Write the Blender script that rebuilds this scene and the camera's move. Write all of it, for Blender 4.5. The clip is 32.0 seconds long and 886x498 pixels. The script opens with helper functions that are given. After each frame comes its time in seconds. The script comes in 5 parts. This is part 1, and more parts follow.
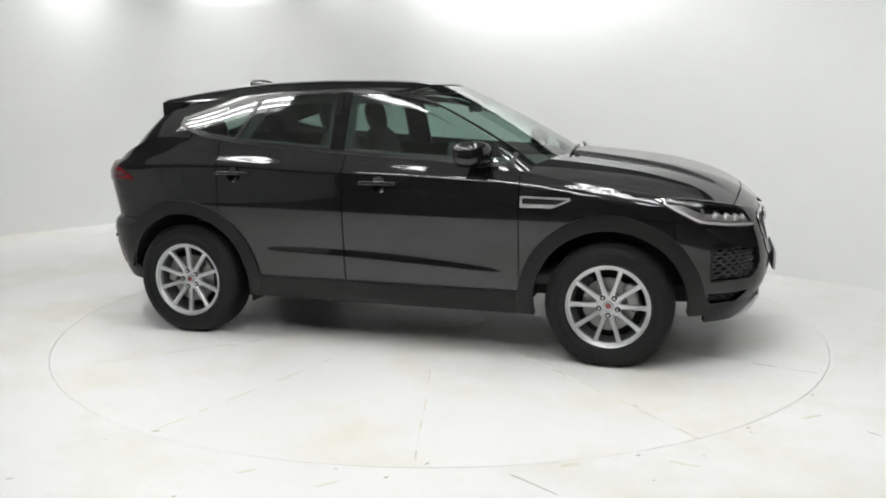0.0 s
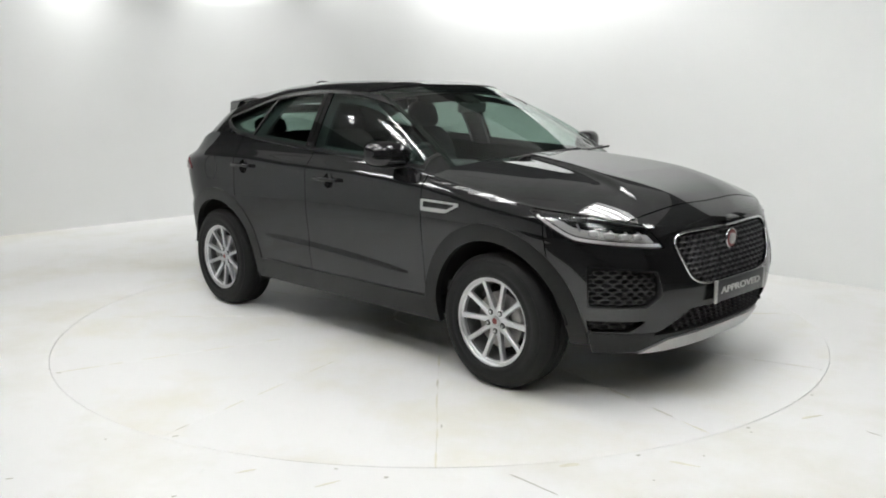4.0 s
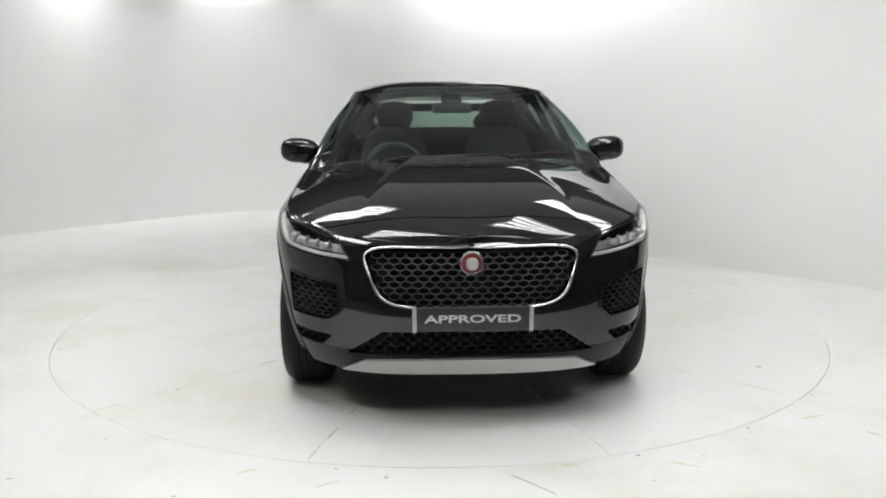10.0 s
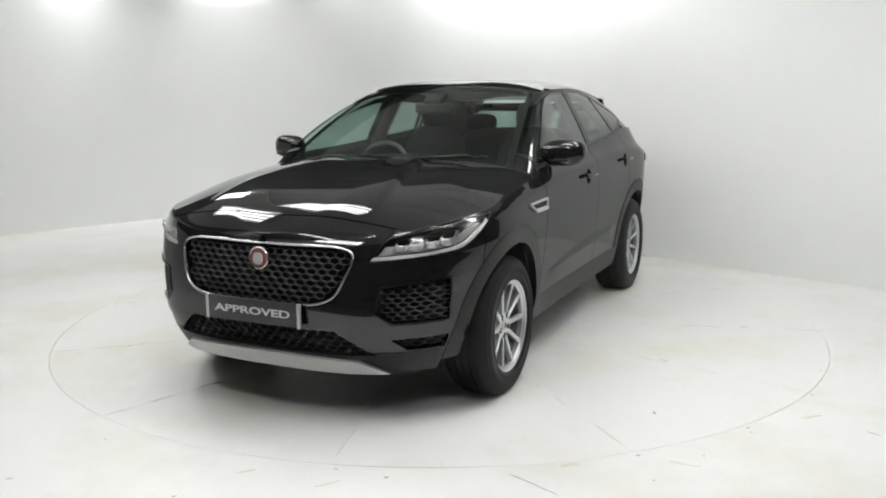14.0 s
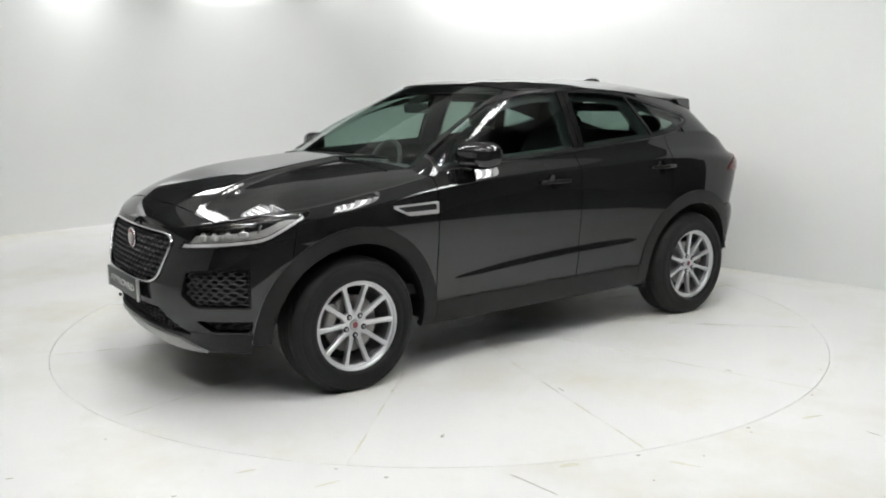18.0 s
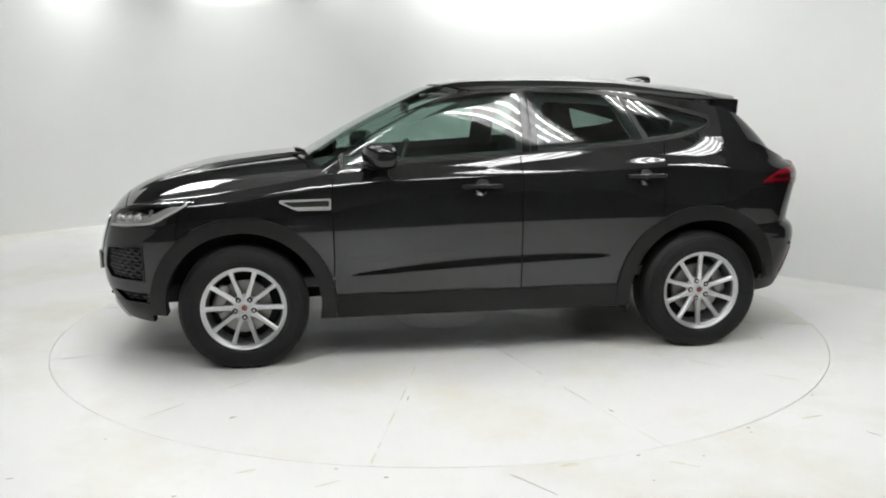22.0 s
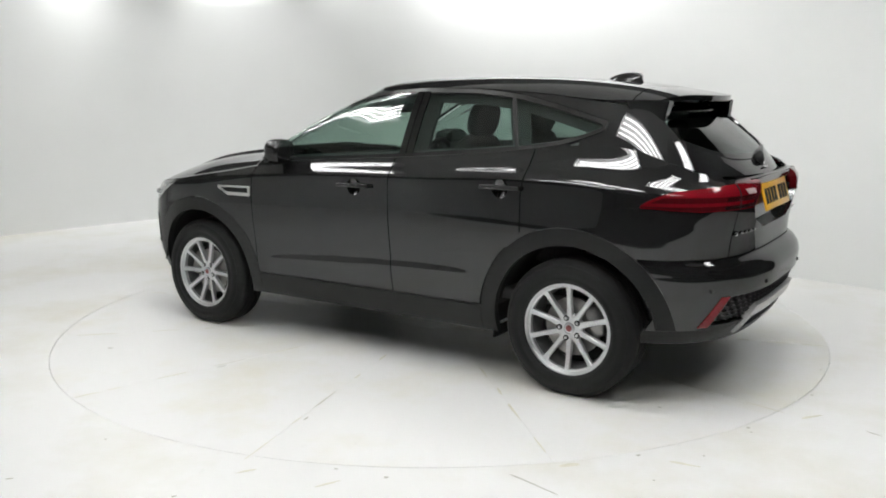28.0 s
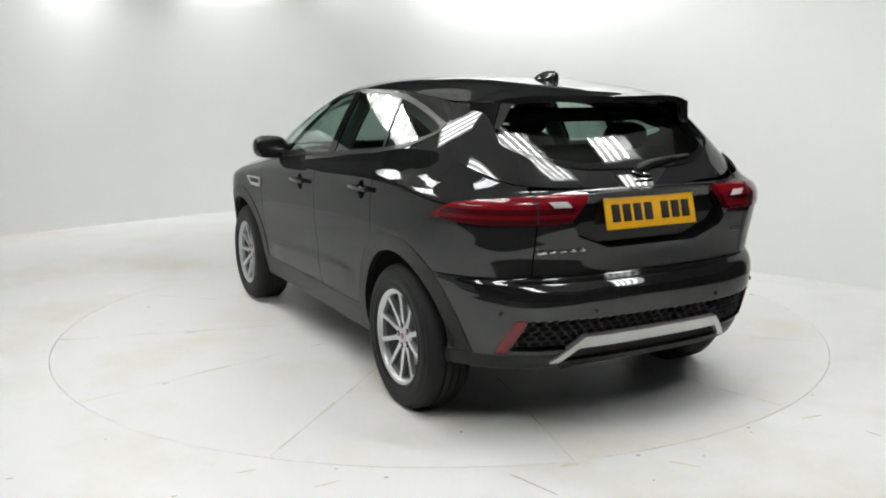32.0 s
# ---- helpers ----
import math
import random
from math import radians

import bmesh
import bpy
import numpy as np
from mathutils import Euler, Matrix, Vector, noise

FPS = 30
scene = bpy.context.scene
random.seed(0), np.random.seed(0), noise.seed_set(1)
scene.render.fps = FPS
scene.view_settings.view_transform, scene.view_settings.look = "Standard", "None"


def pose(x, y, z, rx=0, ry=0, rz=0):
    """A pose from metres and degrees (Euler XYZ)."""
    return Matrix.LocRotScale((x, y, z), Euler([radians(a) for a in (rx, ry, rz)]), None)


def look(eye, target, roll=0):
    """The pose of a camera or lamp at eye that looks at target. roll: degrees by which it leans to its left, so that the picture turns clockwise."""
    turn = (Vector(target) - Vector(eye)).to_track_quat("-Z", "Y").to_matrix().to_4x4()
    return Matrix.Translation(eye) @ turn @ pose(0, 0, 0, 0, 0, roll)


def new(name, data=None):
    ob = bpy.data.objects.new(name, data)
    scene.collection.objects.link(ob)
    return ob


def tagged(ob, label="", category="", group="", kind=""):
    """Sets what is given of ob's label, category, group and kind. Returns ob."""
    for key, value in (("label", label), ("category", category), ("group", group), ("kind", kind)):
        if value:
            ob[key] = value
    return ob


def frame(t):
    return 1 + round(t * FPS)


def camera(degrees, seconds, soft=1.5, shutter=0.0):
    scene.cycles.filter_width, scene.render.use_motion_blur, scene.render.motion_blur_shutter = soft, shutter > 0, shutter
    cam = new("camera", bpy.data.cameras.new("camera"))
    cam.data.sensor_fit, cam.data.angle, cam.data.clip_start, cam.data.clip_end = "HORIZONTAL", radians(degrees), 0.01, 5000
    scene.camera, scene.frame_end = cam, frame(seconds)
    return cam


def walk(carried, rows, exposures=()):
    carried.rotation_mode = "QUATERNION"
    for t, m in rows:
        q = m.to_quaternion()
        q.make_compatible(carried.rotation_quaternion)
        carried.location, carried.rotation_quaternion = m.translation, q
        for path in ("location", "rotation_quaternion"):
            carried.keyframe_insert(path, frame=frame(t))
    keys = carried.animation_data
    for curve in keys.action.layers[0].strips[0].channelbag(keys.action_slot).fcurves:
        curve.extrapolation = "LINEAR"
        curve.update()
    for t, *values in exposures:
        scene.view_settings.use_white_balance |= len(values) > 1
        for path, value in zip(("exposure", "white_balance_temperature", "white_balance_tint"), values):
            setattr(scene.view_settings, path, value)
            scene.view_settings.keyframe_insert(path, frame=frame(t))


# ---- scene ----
import collections

# The camera stands still beside a turntable; the car and the table turn.
cam = camera(55.03, 32.0, soft=1.9)
EYE, PAN, TILT, ROLL = (0.0, -5.752, 1.494), 0.245, 10.109, -0.343
_d = Vector((math.sin(radians(PAN)) * math.cos(radians(TILT)), math.cos(radians(PAN)) * math.cos(radians(TILT)), -math.sin(radians(TILT))))
CAM_POSE = look(EYE, Vector(EYE) + _d, ROLL)
walk(cam, [(0, CAM_POSE), (32.0, CAM_POSE)])

# ---------------------------------------------------------------- light
scene.view_settings.exposure = -0.02
world = bpy.data.worlds.new("hall_dark")
world.use_nodes = True
world.node_tree.nodes["Background"].inputs[0].default_value = (0.02, 0.021, 0.022, 1)
world.node_tree.nodes["Background"].inputs[1].default_value = 1.0
scene.world = world


def area_lamp(name, eye, target, sx, sy, watts, col=(0.995, 1.0, 0.99)):
    la = bpy.data.lights.new(name, "AREA")
    la.shape, la.size, la.size_y, la.energy, la.color = "RECTANGLE", sx, sy, watts, col
    ob = new(name, la)
    ob.matrix_world = look(eye, target)
    return ob


# ---------------------------------------------------------------- materials
def mat(name, base, rough=0.5, metal=0.0, coat=0.0, spec=0.5, var=0.0, scale=8.0, bump=0.0, bscale=60.0,
        emit=None, estr=0.0, trans=0.0, ior=1.45, alpha=1.0, rvar=0.0):
    m = bpy.data.materials.new(name)
    m.use_nodes = True
    nt = m.node_tree
    b = nt.nodes["Principled BSDF"]
    b.inputs["Base Color"].default_value = (*base, 1)
    b.inputs["Roughness"].default_value = rough
    b.inputs["Metallic"].default_value = metal
    b.inputs["Coat Weight"].default_value = coat
    b.inputs["Coat Roughness"].default_value = 0.02
    b.inputs["Specular IOR Level"].default_value = spec
    b.inputs["Transmission Weight"].default_value = trans
    b.inputs["IOR"].default_value = ior
    b.inputs["Alpha"].default_value = alpha
    if emit:
        b.inputs["Emission Color"].default_value = (*emit, 1)
        b.inputs["Emission Strength"].default_value = estr
    if var or bump or rvar:
        tc = nt.nodes.new("ShaderNodeTexCoord")
        n1 = nt.nodes.new("ShaderNodeTexNoise")
        n1.inputs["Scale"].default_value = scale
        n1.inputs["Detail"].default_value = 6
        nt.links.new(tc.outputs["Object"], n1.inputs["Vector"])
        if var:
            mix = nt.nodes.new("ShaderNodeMix")
            mix.data_type = "RGBA"
            mix.inputs["A"].default_value = (*[c * (1 - var) for c in base], 1)
            mix.inputs["B"].default_value = (*[min(1, c * (1 + var)) for c in base], 1)
            nt.links.new(n1.outputs["Fac"], mix.inputs["Factor"])
            nt.links.new(mix.outputs["Result"], b.inputs["Base Color"])
        if rvar:
            mr = nt.nodes.new("ShaderNodeMapRange")
            mr.inputs["To Min"].default_value = max(0, rough - rvar)
            mr.inputs["To Max"].default_value = rough + rvar
            nt.links.new(n1.outputs["Fac"], mr.inputs["Value"])
            nt.links.new(mr.outputs["Result"], b.inputs["Roughness"])
        if bump:
            n2 = nt.nodes.new("ShaderNodeTexNoise")
            n2.inputs["Scale"].default_value = bscale
            n2.inputs["Detail"].default_value = 4
            nt.links.new(tc.outputs["Object"], n2.inputs["Vector"])
            bp = nt.nodes.new("ShaderNodeBump")
            bp.inputs["Strength"].default_value = bump
            bp.inputs["Distance"].default_value = 0.01
            nt.links.new(n2.outputs["Fac"], bp.inputs["Height"])
            nt.links.new(bp.outputs["Normal"], b.inputs["Normal"])
    return m


def floor_paint(name, base, stain):
    """White floor paint with yellowed patches, scuffs and fine grain."""
    m = mat(name, base, rough=0.38, var=0.03, scale=1.3, bump=0.02, bscale=25, rvar=0.1)
    nt = m.node_tree
    b = nt.nodes["Principled BSDF"]
    old = b.inputs["Base Color"].links[0].from_socket
    tc = nt.nodes.new("ShaderNodeTexCoord")
    n = nt.nodes.new("ShaderNodeTexNoise")
    n.inputs["Scale"].default_value, n.inputs["Detail"].default_value = 0.9, 8
    n.inputs["Roughness"].default_value = 0.62
    nt.links.new(tc.outputs["Object"], n.inputs["Vector"])
    r = nt.nodes.new("ShaderNodeMapRange")
    r.inputs["From Min"].default_value, r.inputs["From Max"].default_value = 0.47, 0.74
    r.inputs["To Max"].default_value = 0.8
    nt.links.new(n.outputs["Fac"], r.inputs["Value"])
    mix = nt.nodes.new("ShaderNodeMix")
    mix.data_type = "RGBA"
    mix.inputs["B"].default_value = (*stain, 1)
    nt.links.new(r.outputs["Result"], mix.inputs["Factor"])
    nt.links.new(old, mix.inputs["A"])
    s = nt.nodes.new("ShaderNodeTexNoise")
    s.inputs["Scale"].default_value, s.inputs["Detail"].default_value = 7.0, 9
    s.inputs["Roughness"].default_value = 0.75
    nt.links.new(tc.outputs["Object"], s.inputs["Vector"])
    r2 = nt.nodes.new("ShaderNodeMapRange")
    r2.inputs["From Min"].default_value, r2.inputs["From Max"].default_value = 0.62, 0.85
    r2.inputs["To Max"].default_value = 0.35
    nt.links.new(s.outputs["Fac"], r2.inputs["Value"])
    mix2 = nt.nodes.new("ShaderNodeMix")
    mix2.data_type = "RGBA"
    mix2.inputs["B"].default_value = (0.42, 0.41, 0.36, 1)
    nt.links.new(r2.outputs["Result"], mix2.inputs["Factor"])
    nt.links.new(mix.outputs["Result"], mix2.inputs["A"])
    nt.links.new(mix2.outputs["Result"], b.inputs["Base Color"])
    return m


def pane_mat(name, tint, dark):
    """Thin tinted glass: a clear tinted part under a mirror coat that follows the angle."""
    m = bpy.data.materials.new(name)
    m.use_nodes = True
    nt = m.node_tree
    nt.nodes.clear()
    out = nt.nodes.new("ShaderNodeOutputMaterial")
    tr = nt.nodes.new("ShaderNodeBsdfTransparent")
    tr.inputs[0].default_value = (*[c * dark for c in tint], 1)
    gl = nt.nodes.new("ShaderNodeBsdfGlossy")
    gl.inputs["Roughness"].default_value = 0.01
    lw = nt.nodes.new("ShaderNodeLayerWeight")
    lw.inputs[0].default_value = 0.5
    pw = nt.nodes.new("ShaderNodeMath")
    pw.operation = "POWER"
    pw.inputs[1].default_value = 4.6
    nt.links.new(lw.outputs["Facing"], pw.inputs[0])
    fr = nt.nodes.new("ShaderNodeMath")
    fr.operation = "MULTIPLY_ADD"
    fr.inputs[1].default_value, fr.inputs[2].default_value = 0.9, 0.075
    nt.links.new(pw.outputs[0], fr.inputs[0])
    mx = nt.nodes.new("ShaderNodeMixShader")
    nt.links.new(fr.outputs[0], mx.inputs[0])
    nt.links.new(tr.outputs[0], mx.inputs[1])
    nt.links.new(gl.outputs[0], mx.inputs[2])
    nt.links.new(mx.outputs[0], out.inputs[0])
    return m


WALL = mat("studio_wall", (0.80, 0.81, 0.80), 0.75, var=0.02, scale=1.5, bump=0.02, bscale=30)
FLOOR = floor_paint("floor_paint", (0.79, 0.79, 0.78), (0.64, 0.62, 0.52))
TABLE = floor_paint("table_paint", (0.79, 0.79, 0.78), (0.68, 0.65, 0.51))
SEAM = mat("dirty_joint", (0.50, 0.49, 0.42), 0.8, var=0.4, scale=9)
HALLD = mat("hall_dark_grey", (0.05, 0.05, 0.051), 0.8, var=0.3, scale=0.8)
HALL = mat("hall_grey", (0.18, 0.18, 0.183), 0.8, var=0.3, scale=0.8)
ROOFM = mat("hall_roof", (0.16, 0.16, 0.16), 0.8, var=0.3, scale=0.8)
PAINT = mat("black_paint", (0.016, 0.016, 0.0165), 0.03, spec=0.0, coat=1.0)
# same black paint with mirrored light toned down, for flanks, pillars, bumpers and mirrors
FLANK = mat("black_paint_dimmed", (0.070, 0.070, 0.071), 0.04, metal=0.85, spec=0.0)
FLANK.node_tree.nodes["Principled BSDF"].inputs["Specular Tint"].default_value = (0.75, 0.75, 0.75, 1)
BARREL = mat("dark_rim_barrel", (0.16, 0.16, 0.16), 0.5, metal=0.6, var=0.3, scale=20)
CLAD = mat("grained_black_plastic", (0.011, 0.011, 0.011), 0.4, spec=0.3, var=0.1, scale=40, bump=0.15, bscale=400)
SATIN = mat("satin_black_plastic", (0.012, 0.012, 0.012), 0.3, spec=0.3)
MESHM = mat("grille_plastic", (0.05, 0.05, 0.051), 0.45)
DARK = mat("matt_black", (0.012, 0.012, 0.012), 0.8)
GLOSS = mat("piano_black", (0.009, 0.009, 0.009), 0.06, spec=0.35)
RUBBER = mat("tyre_rubber", (0.010, 0.010, 0.010), 0.6, spec=0.3, var=0.2, scale=14, bump=0.1, bscale=120)
ALLOY = mat("silver_alloy", (0.56, 0.57, 0.58), 0.3, metal=0.75, var=0.04, scale=10, coat=0.3)
STEEL = mat("brake_steel", (0.32, 0.31, 0.30), 0.4, metal=1.0, var=0.25, scale=18)
CHROME = mat("chrome", (0.62, 0.62, 0.62), 0.12, metal=1.0)
SILVER = mat("satin_silver", (0.52, 0.52, 0.51), 0.38, metal=0.6, var=0.03, scale=12)
REDM = mat("red_lens", (0.16, 0.005, 0.010), 0.12, coat=0.3, spec=0.3, var=0.2, scale=30)
REDD = mat("dark_red_lens", (0.06, 0.004, 0.006), 0.1, coat=0.4)
REDB = mat("red_badge", (0.24, 0.06, 0.06), 0.3, coat=0.5)
PALE = mat("pale_lens", (0.62, 0.62, 0.60), 0.15, coat=0.6)
YELLOW = mat("yellow_plate", (0.80, 0.42, 0.015), 0.35, coat=0.2, var=0.03, scale=30)
PLATE = mat("dark_plate", (0.035, 0.037, 0.038), 0.35)
WHITE = mat("white_print", (0.58, 0.58, 0.57), 0.4)
SEATM = mat("charcoal_cloth", (0.05, 0.05, 0.051), 0.9, var=0.2, scale=60, bump=0.2, bscale=300)
TRIM = mat("dark_trim", (0.07, 0.07, 0.071), 0.7, bump=0.1, bscale=300)
LINER = mat("headliner", (0.5, 0.5, 0.48), 0.95)
GLASS = pane_mat("green_tint_glass", (0.78, 0.93, 0.86), 0.80)
SIDE = pane_mat("door_glass", (0.74, 0.93, 0.86), 0.66)
PRIV = pane_mat("rear_glass", (0.74, 0.91, 0.84), 0.56)
CLEAR = pane_mat("lamp_glass", (1, 1, 1), 0.92)
MIRROR = mat("mirror_glass", (0.85, 0.87, 0.88), 0.02, metal=1.0)
TUBE = mat("lit_tube", (1, 1, 1), 0.5, emit=(0.995, 1.0, 0.99), estr=24.8)
LEDW = mat("lamp_unit_white", (0.85, 0.85, 0.85), 0.25, coat=0.5)


# ---------------------------------------------------------------- mesh tools
def part(name, me, material, parent=None, label="", smooth=True):
    if isinstance(me, bmesh.types.BMesh):
        bm = me
        me = bpy.data.meshes.new(name)
        for f in bm.faces:
            f.smooth = smooth
        bm.to_mesh(me)
        bm.free()
    if material and not me.materials:
        me.materials.append(material)
    ob = new(name, me)
    if parent:
        ob.parent = parent
    if label:
        ob["label"] = label
    return ob


def sharp(ob, deg=35):
    ob.data.set_sharp_from_angle(angle=radians(deg))
    return ob


def box(bm, c, s, m=None, bev=0.0, seg=2):
    r = bmesh.ops.create_cube(bm, size=1.0)
    vs = r["verts"]
    for v in vs:
        v.co = Vector((v.co.x * s[0], v.co.y * s[1], v.co.z * s[2]))
    if bev:
        es = list({e for v in vs for e in v.link_edges})
        rr = bmesh.ops.bevel(bm, geom=es, offset=bev, segments=seg, affect="EDGES", profile=0.5)
        vs = list({v for f in rr["faces"] for v in f.verts} | {v for v in vs if v.is_valid})
    t = Matrix.Translation(c) @ (m or Matrix())
    for v in vs:
        v.co = t @ v.co
    return vs


def mirrored(me, name):
    """The same mesh on the other side of the car."""
    m2 = me.copy()
    m2.name = name
    n = len(m2.vertices)
    co = np.empty(n * 3)
    m2.vertices.foreach_get("co", co)
    co[1::3] *= -1
    m2.vertices.foreach_set("co", co)
    m2.flip_normals()
    m2.update()
    return m2


def pair(name, bm_or_me, material, parent, label="", smooth=True):
    a = part(name, bm_or_me, material, parent, label, smooth)
    b = part(name, mirrored(a.data, name), material, parent, label, smooth)
    return a, b


def lathe(profile, seg=48, axis="y", cap=False):
    """A turned body: profile of (radius, height along the axis)."""
    bm = bmesh.new()
    rings = []
    for r, h in profile:
        ring = []
        for i in range(seg):
            a = 2 * math.pi * i / seg
            c, s = r * math.cos(a), r * math.sin(a)
            ring.append(bm.verts.new((c, h, s) if axis == "y" else (c, s, h)))
        rings.append(ring)
    for r0, r1 in zip(rings, rings[1:]):
        for i in range(seg):
            bm.faces.new((r0[i], r0[(i + 1) % seg], r1[(i + 1) % seg], r1[i]))
    if cap:
        bm.faces.new(rings[-1])
        bm.faces.new(rings[0][::-1])
    bmesh.ops.recalc_face_normals(bm, faces=bm.faces)
    return bm


def spline(keys, x):
    """Smooth curve through (x, value) keys (monotone cubic), for arrays."""
    k = np.array(sorted(keys), float)
    xs, ys = k[:, 0], k[:, 1]
    h = np.diff(xs)
    dl = np.diff(ys) / h
    m = np.zeros_like(ys)
    m[1:-1] = np.where(dl[:-1] * dl[1:] > 0, 2 * dl[:-1] * dl[1:] / (dl[:-1] + dl[1:] + 1e-12), 0)
    m[0], m[-1] = dl[0], dl[-1]
    x = np.clip(np.asarray(x, float), xs[0], xs[-1])
    i = np.clip(np.searchsorted(xs, x) - 1, 0, len(h) - 1)
    t = (x - xs[i]) / h[i]
    return ((2 * t**3 - 3 * t**2 + 1) * ys[i] + (t**3 - 2 * t**2 + t) * h[i] * m[i]
            + (3 * t**2 - 2 * t**3) * ys[i + 1] + (t**3 - t**2) * h[i] * m[i + 1])


def sheet(name, surf, ur, nu, vr, nv, cons, material, parent, off=0.0, thick=0.012, label="", both=False, out=1, one=False):
    """A panel: the piece of the surface surf(u, v) on which every cons(P) > 0, laid off metres above it, with turned-in edges."""
    U, V = np.meshgrid(np.linspace(*ur, nu + 1), np.linspace(*vr, nv + 1), indexing="ij")
    U, V = U.ravel(), V.ravel()
    P = surf(U, V)
    G = [np.asarray(c(P)) * np.ones(len(U)) for c in cons]
    polys = []
    ii, jj = np.meshgrid(np.arange(nu), np.arange(nv), indexing="ij")
    q0 = (ii * (nv + 1) + jj).ravel()
    quads = np.stack([q0, q0 + nv + 1, q0 + nv + 2, q0 + 1], 1)
    keep = np.ones(len(quads), bool)
    part_in = []
    for g in G:
        s = g[quads] > 0
        keep &= s.any(1)
        part_in.append(~s.all(1))
    part_in = np.array(part_in) if G else np.zeros((0, len(quads)), bool)
    cutany = part_in.any(0) if G else np.zeros(len(quads), bool)
    clean = quads[keep & ~cutany]
    for n in np.nonzero(keep & cutany)[0]:
            q = quads[n]
            cut = np.nonzero(part_in[:, n])[0]
            poly = [(U[a], V[a], *P[a]) for a in q]
            for k in cut:
                gv = np.asarray(cons[k](np.array([p[2:] for p in poly]))) * np.ones(len(poly))
                res = []
                for n in range(len(poly)):
                    a, b, ga, gb = poly[n], poly[(n + 1) % len(poly)], gv[n], gv[(n + 1) % len(poly)]
                    if ga > 0:
                        res.append(a)
                    if (ga > 0) != (gb > 0):
                        t = ga / (ga - gb)
                        if ga < 0:
                            t = 1 - gb / (gb - ga)
                        res.append(tuple(x + (y - x) * t for x, y in zip(a, b)))
                poly = res
                if len(poly) < 3:
                    break
            if len(poly) >= 3:
                polys.append(poly)
    ids, uv, faces = {}, [], []
    used = np.unique(clean)
    back = np.full(len(U), -1)
    back[used] = np.arange(len(used))
    for k in used:
        ids[(round(U[k] * 20000), round(V[k] * 20000))] = len(uv)
        uv.append((U[k], V[k]))
    faces = back[clean].tolist()
    for poly in polys:
        f = []
        for p in poly:
            key = (round(p[0] * 20000), round(p[1] * 20000))
            if key not in ids:
                ids[key] = len(uv)
                uv.append(p[:2])
            if not f or ids[key] != f[-1]:
                f.append(ids[key])
        if len(f) > 1 and f[0] == f[-1]:
            f.pop()
        if len(set(f)) == len(f) >= 3:
            faces.append(f)
    if one:  # keep the largest connected piece
        root = list(range(len(uv)))

        def find(a):
            while root[a] != a:
                root[a] = root[root[a]]
                a = root[a]
            return a
        for f in faces:
            for k in f[1:]:
                root[find(k)] = find(f[0])
        count = collections.Counter(find(f[0]) for f in faces)
        best = count.most_common(1)[0][0]
        faces = [f for f in faces if find(f[0]) == best]
        live = sorted({k for f in faces for k in f})
        at = {k: n for n, k in enumerate(live)}
        faces = [[at[k] for k in f] for f in faces]
        uv = [uv[k] for k in live]
    uv = np.array(uv).reshape(-1, 2)
    if not len(uv):
        print("EMPTY", name)
    e = 1e-4
    eu, ev = e * max(1, abs(ur[1] - ur[0])), e * max(1, abs(vr[1] - vr[0]))
    Q = surf(uv[:, 0], uv[:, 1])
    Nn = np.cross(surf(uv[:, 0] + eu, uv[:, 1]) - surf(uv[:, 0] - eu, uv[:, 1]),
                  surf(uv[:, 0], uv[:, 1] + ev) - surf(uv[:, 0], uv[:, 1] - ev))
    Nn /= np.linalg.norm(Nn, axis=1, keepdims=True) + 1e-12
    Nn *= out
    Q = Q + Nn * off
    edges = {}
    for f in faces:
        for a, b in zip(f, f[1:] + f[:1]):
            edges[(a, b)] = 1
    rim = [(a, b) for a, b in edges if (b, a) not in edges]
    verts, norms = Q.tolist(), Nn.tolist()
    if out < 0:
        faces = [f[::-1] for f in faces]
    if thick:
        for a, b in rim:
            n = len(verts)
            va, vb = Q[a], Q[b]
            verts += [va, vb, vb - Nn[b] * thick, va - Nn[a] * thick]
            side = np.cross(vb - va, Nn[a]) * out
            side /= np.linalg.norm(side) + 1e-12
            norms += [side] * 4
            faces.append([n + 1, n, n + 3, n + 2] if out > 0 else [n, n + 1, n + 2, n + 3])
    me = bpy.data.meshes.new(name)
    me.from_pydata([tuple(map(float, v)) for v in verts], [], faces)
    me.polygons.foreach_set("use_smooth", [True] * len(me.polygons))
    me.normals_split_custom_set_from_vertices([tuple(map(float, n)) for n in norms])
    me.update()
    ob = part(name, me, material, parent, label)
    if not both:
        return ob
    m2 = bpy.data.meshes.new(name)
    m2.from_pydata([(float(v[0]), -float(v[1]), float(v[2])) for v in verts], [], [f[::-1] for f in faces])
    m2.polygons.foreach_set("use_smooth", [True] * len(m2.polygons))
    m2.normals_split_custom_set_from_vertices([(float(n[0]), -float(n[1]), float(n[2])) for n in norms])
    m2.update()
    return ob, part(name, m2, material, parent, label)


# ---------------------------------------------------------------- the studio
def structure(name, bm, material, label, smooth=False):
    return tagged(part(name, bm, material, None, "", smooth), label, "studio", kind="structure")


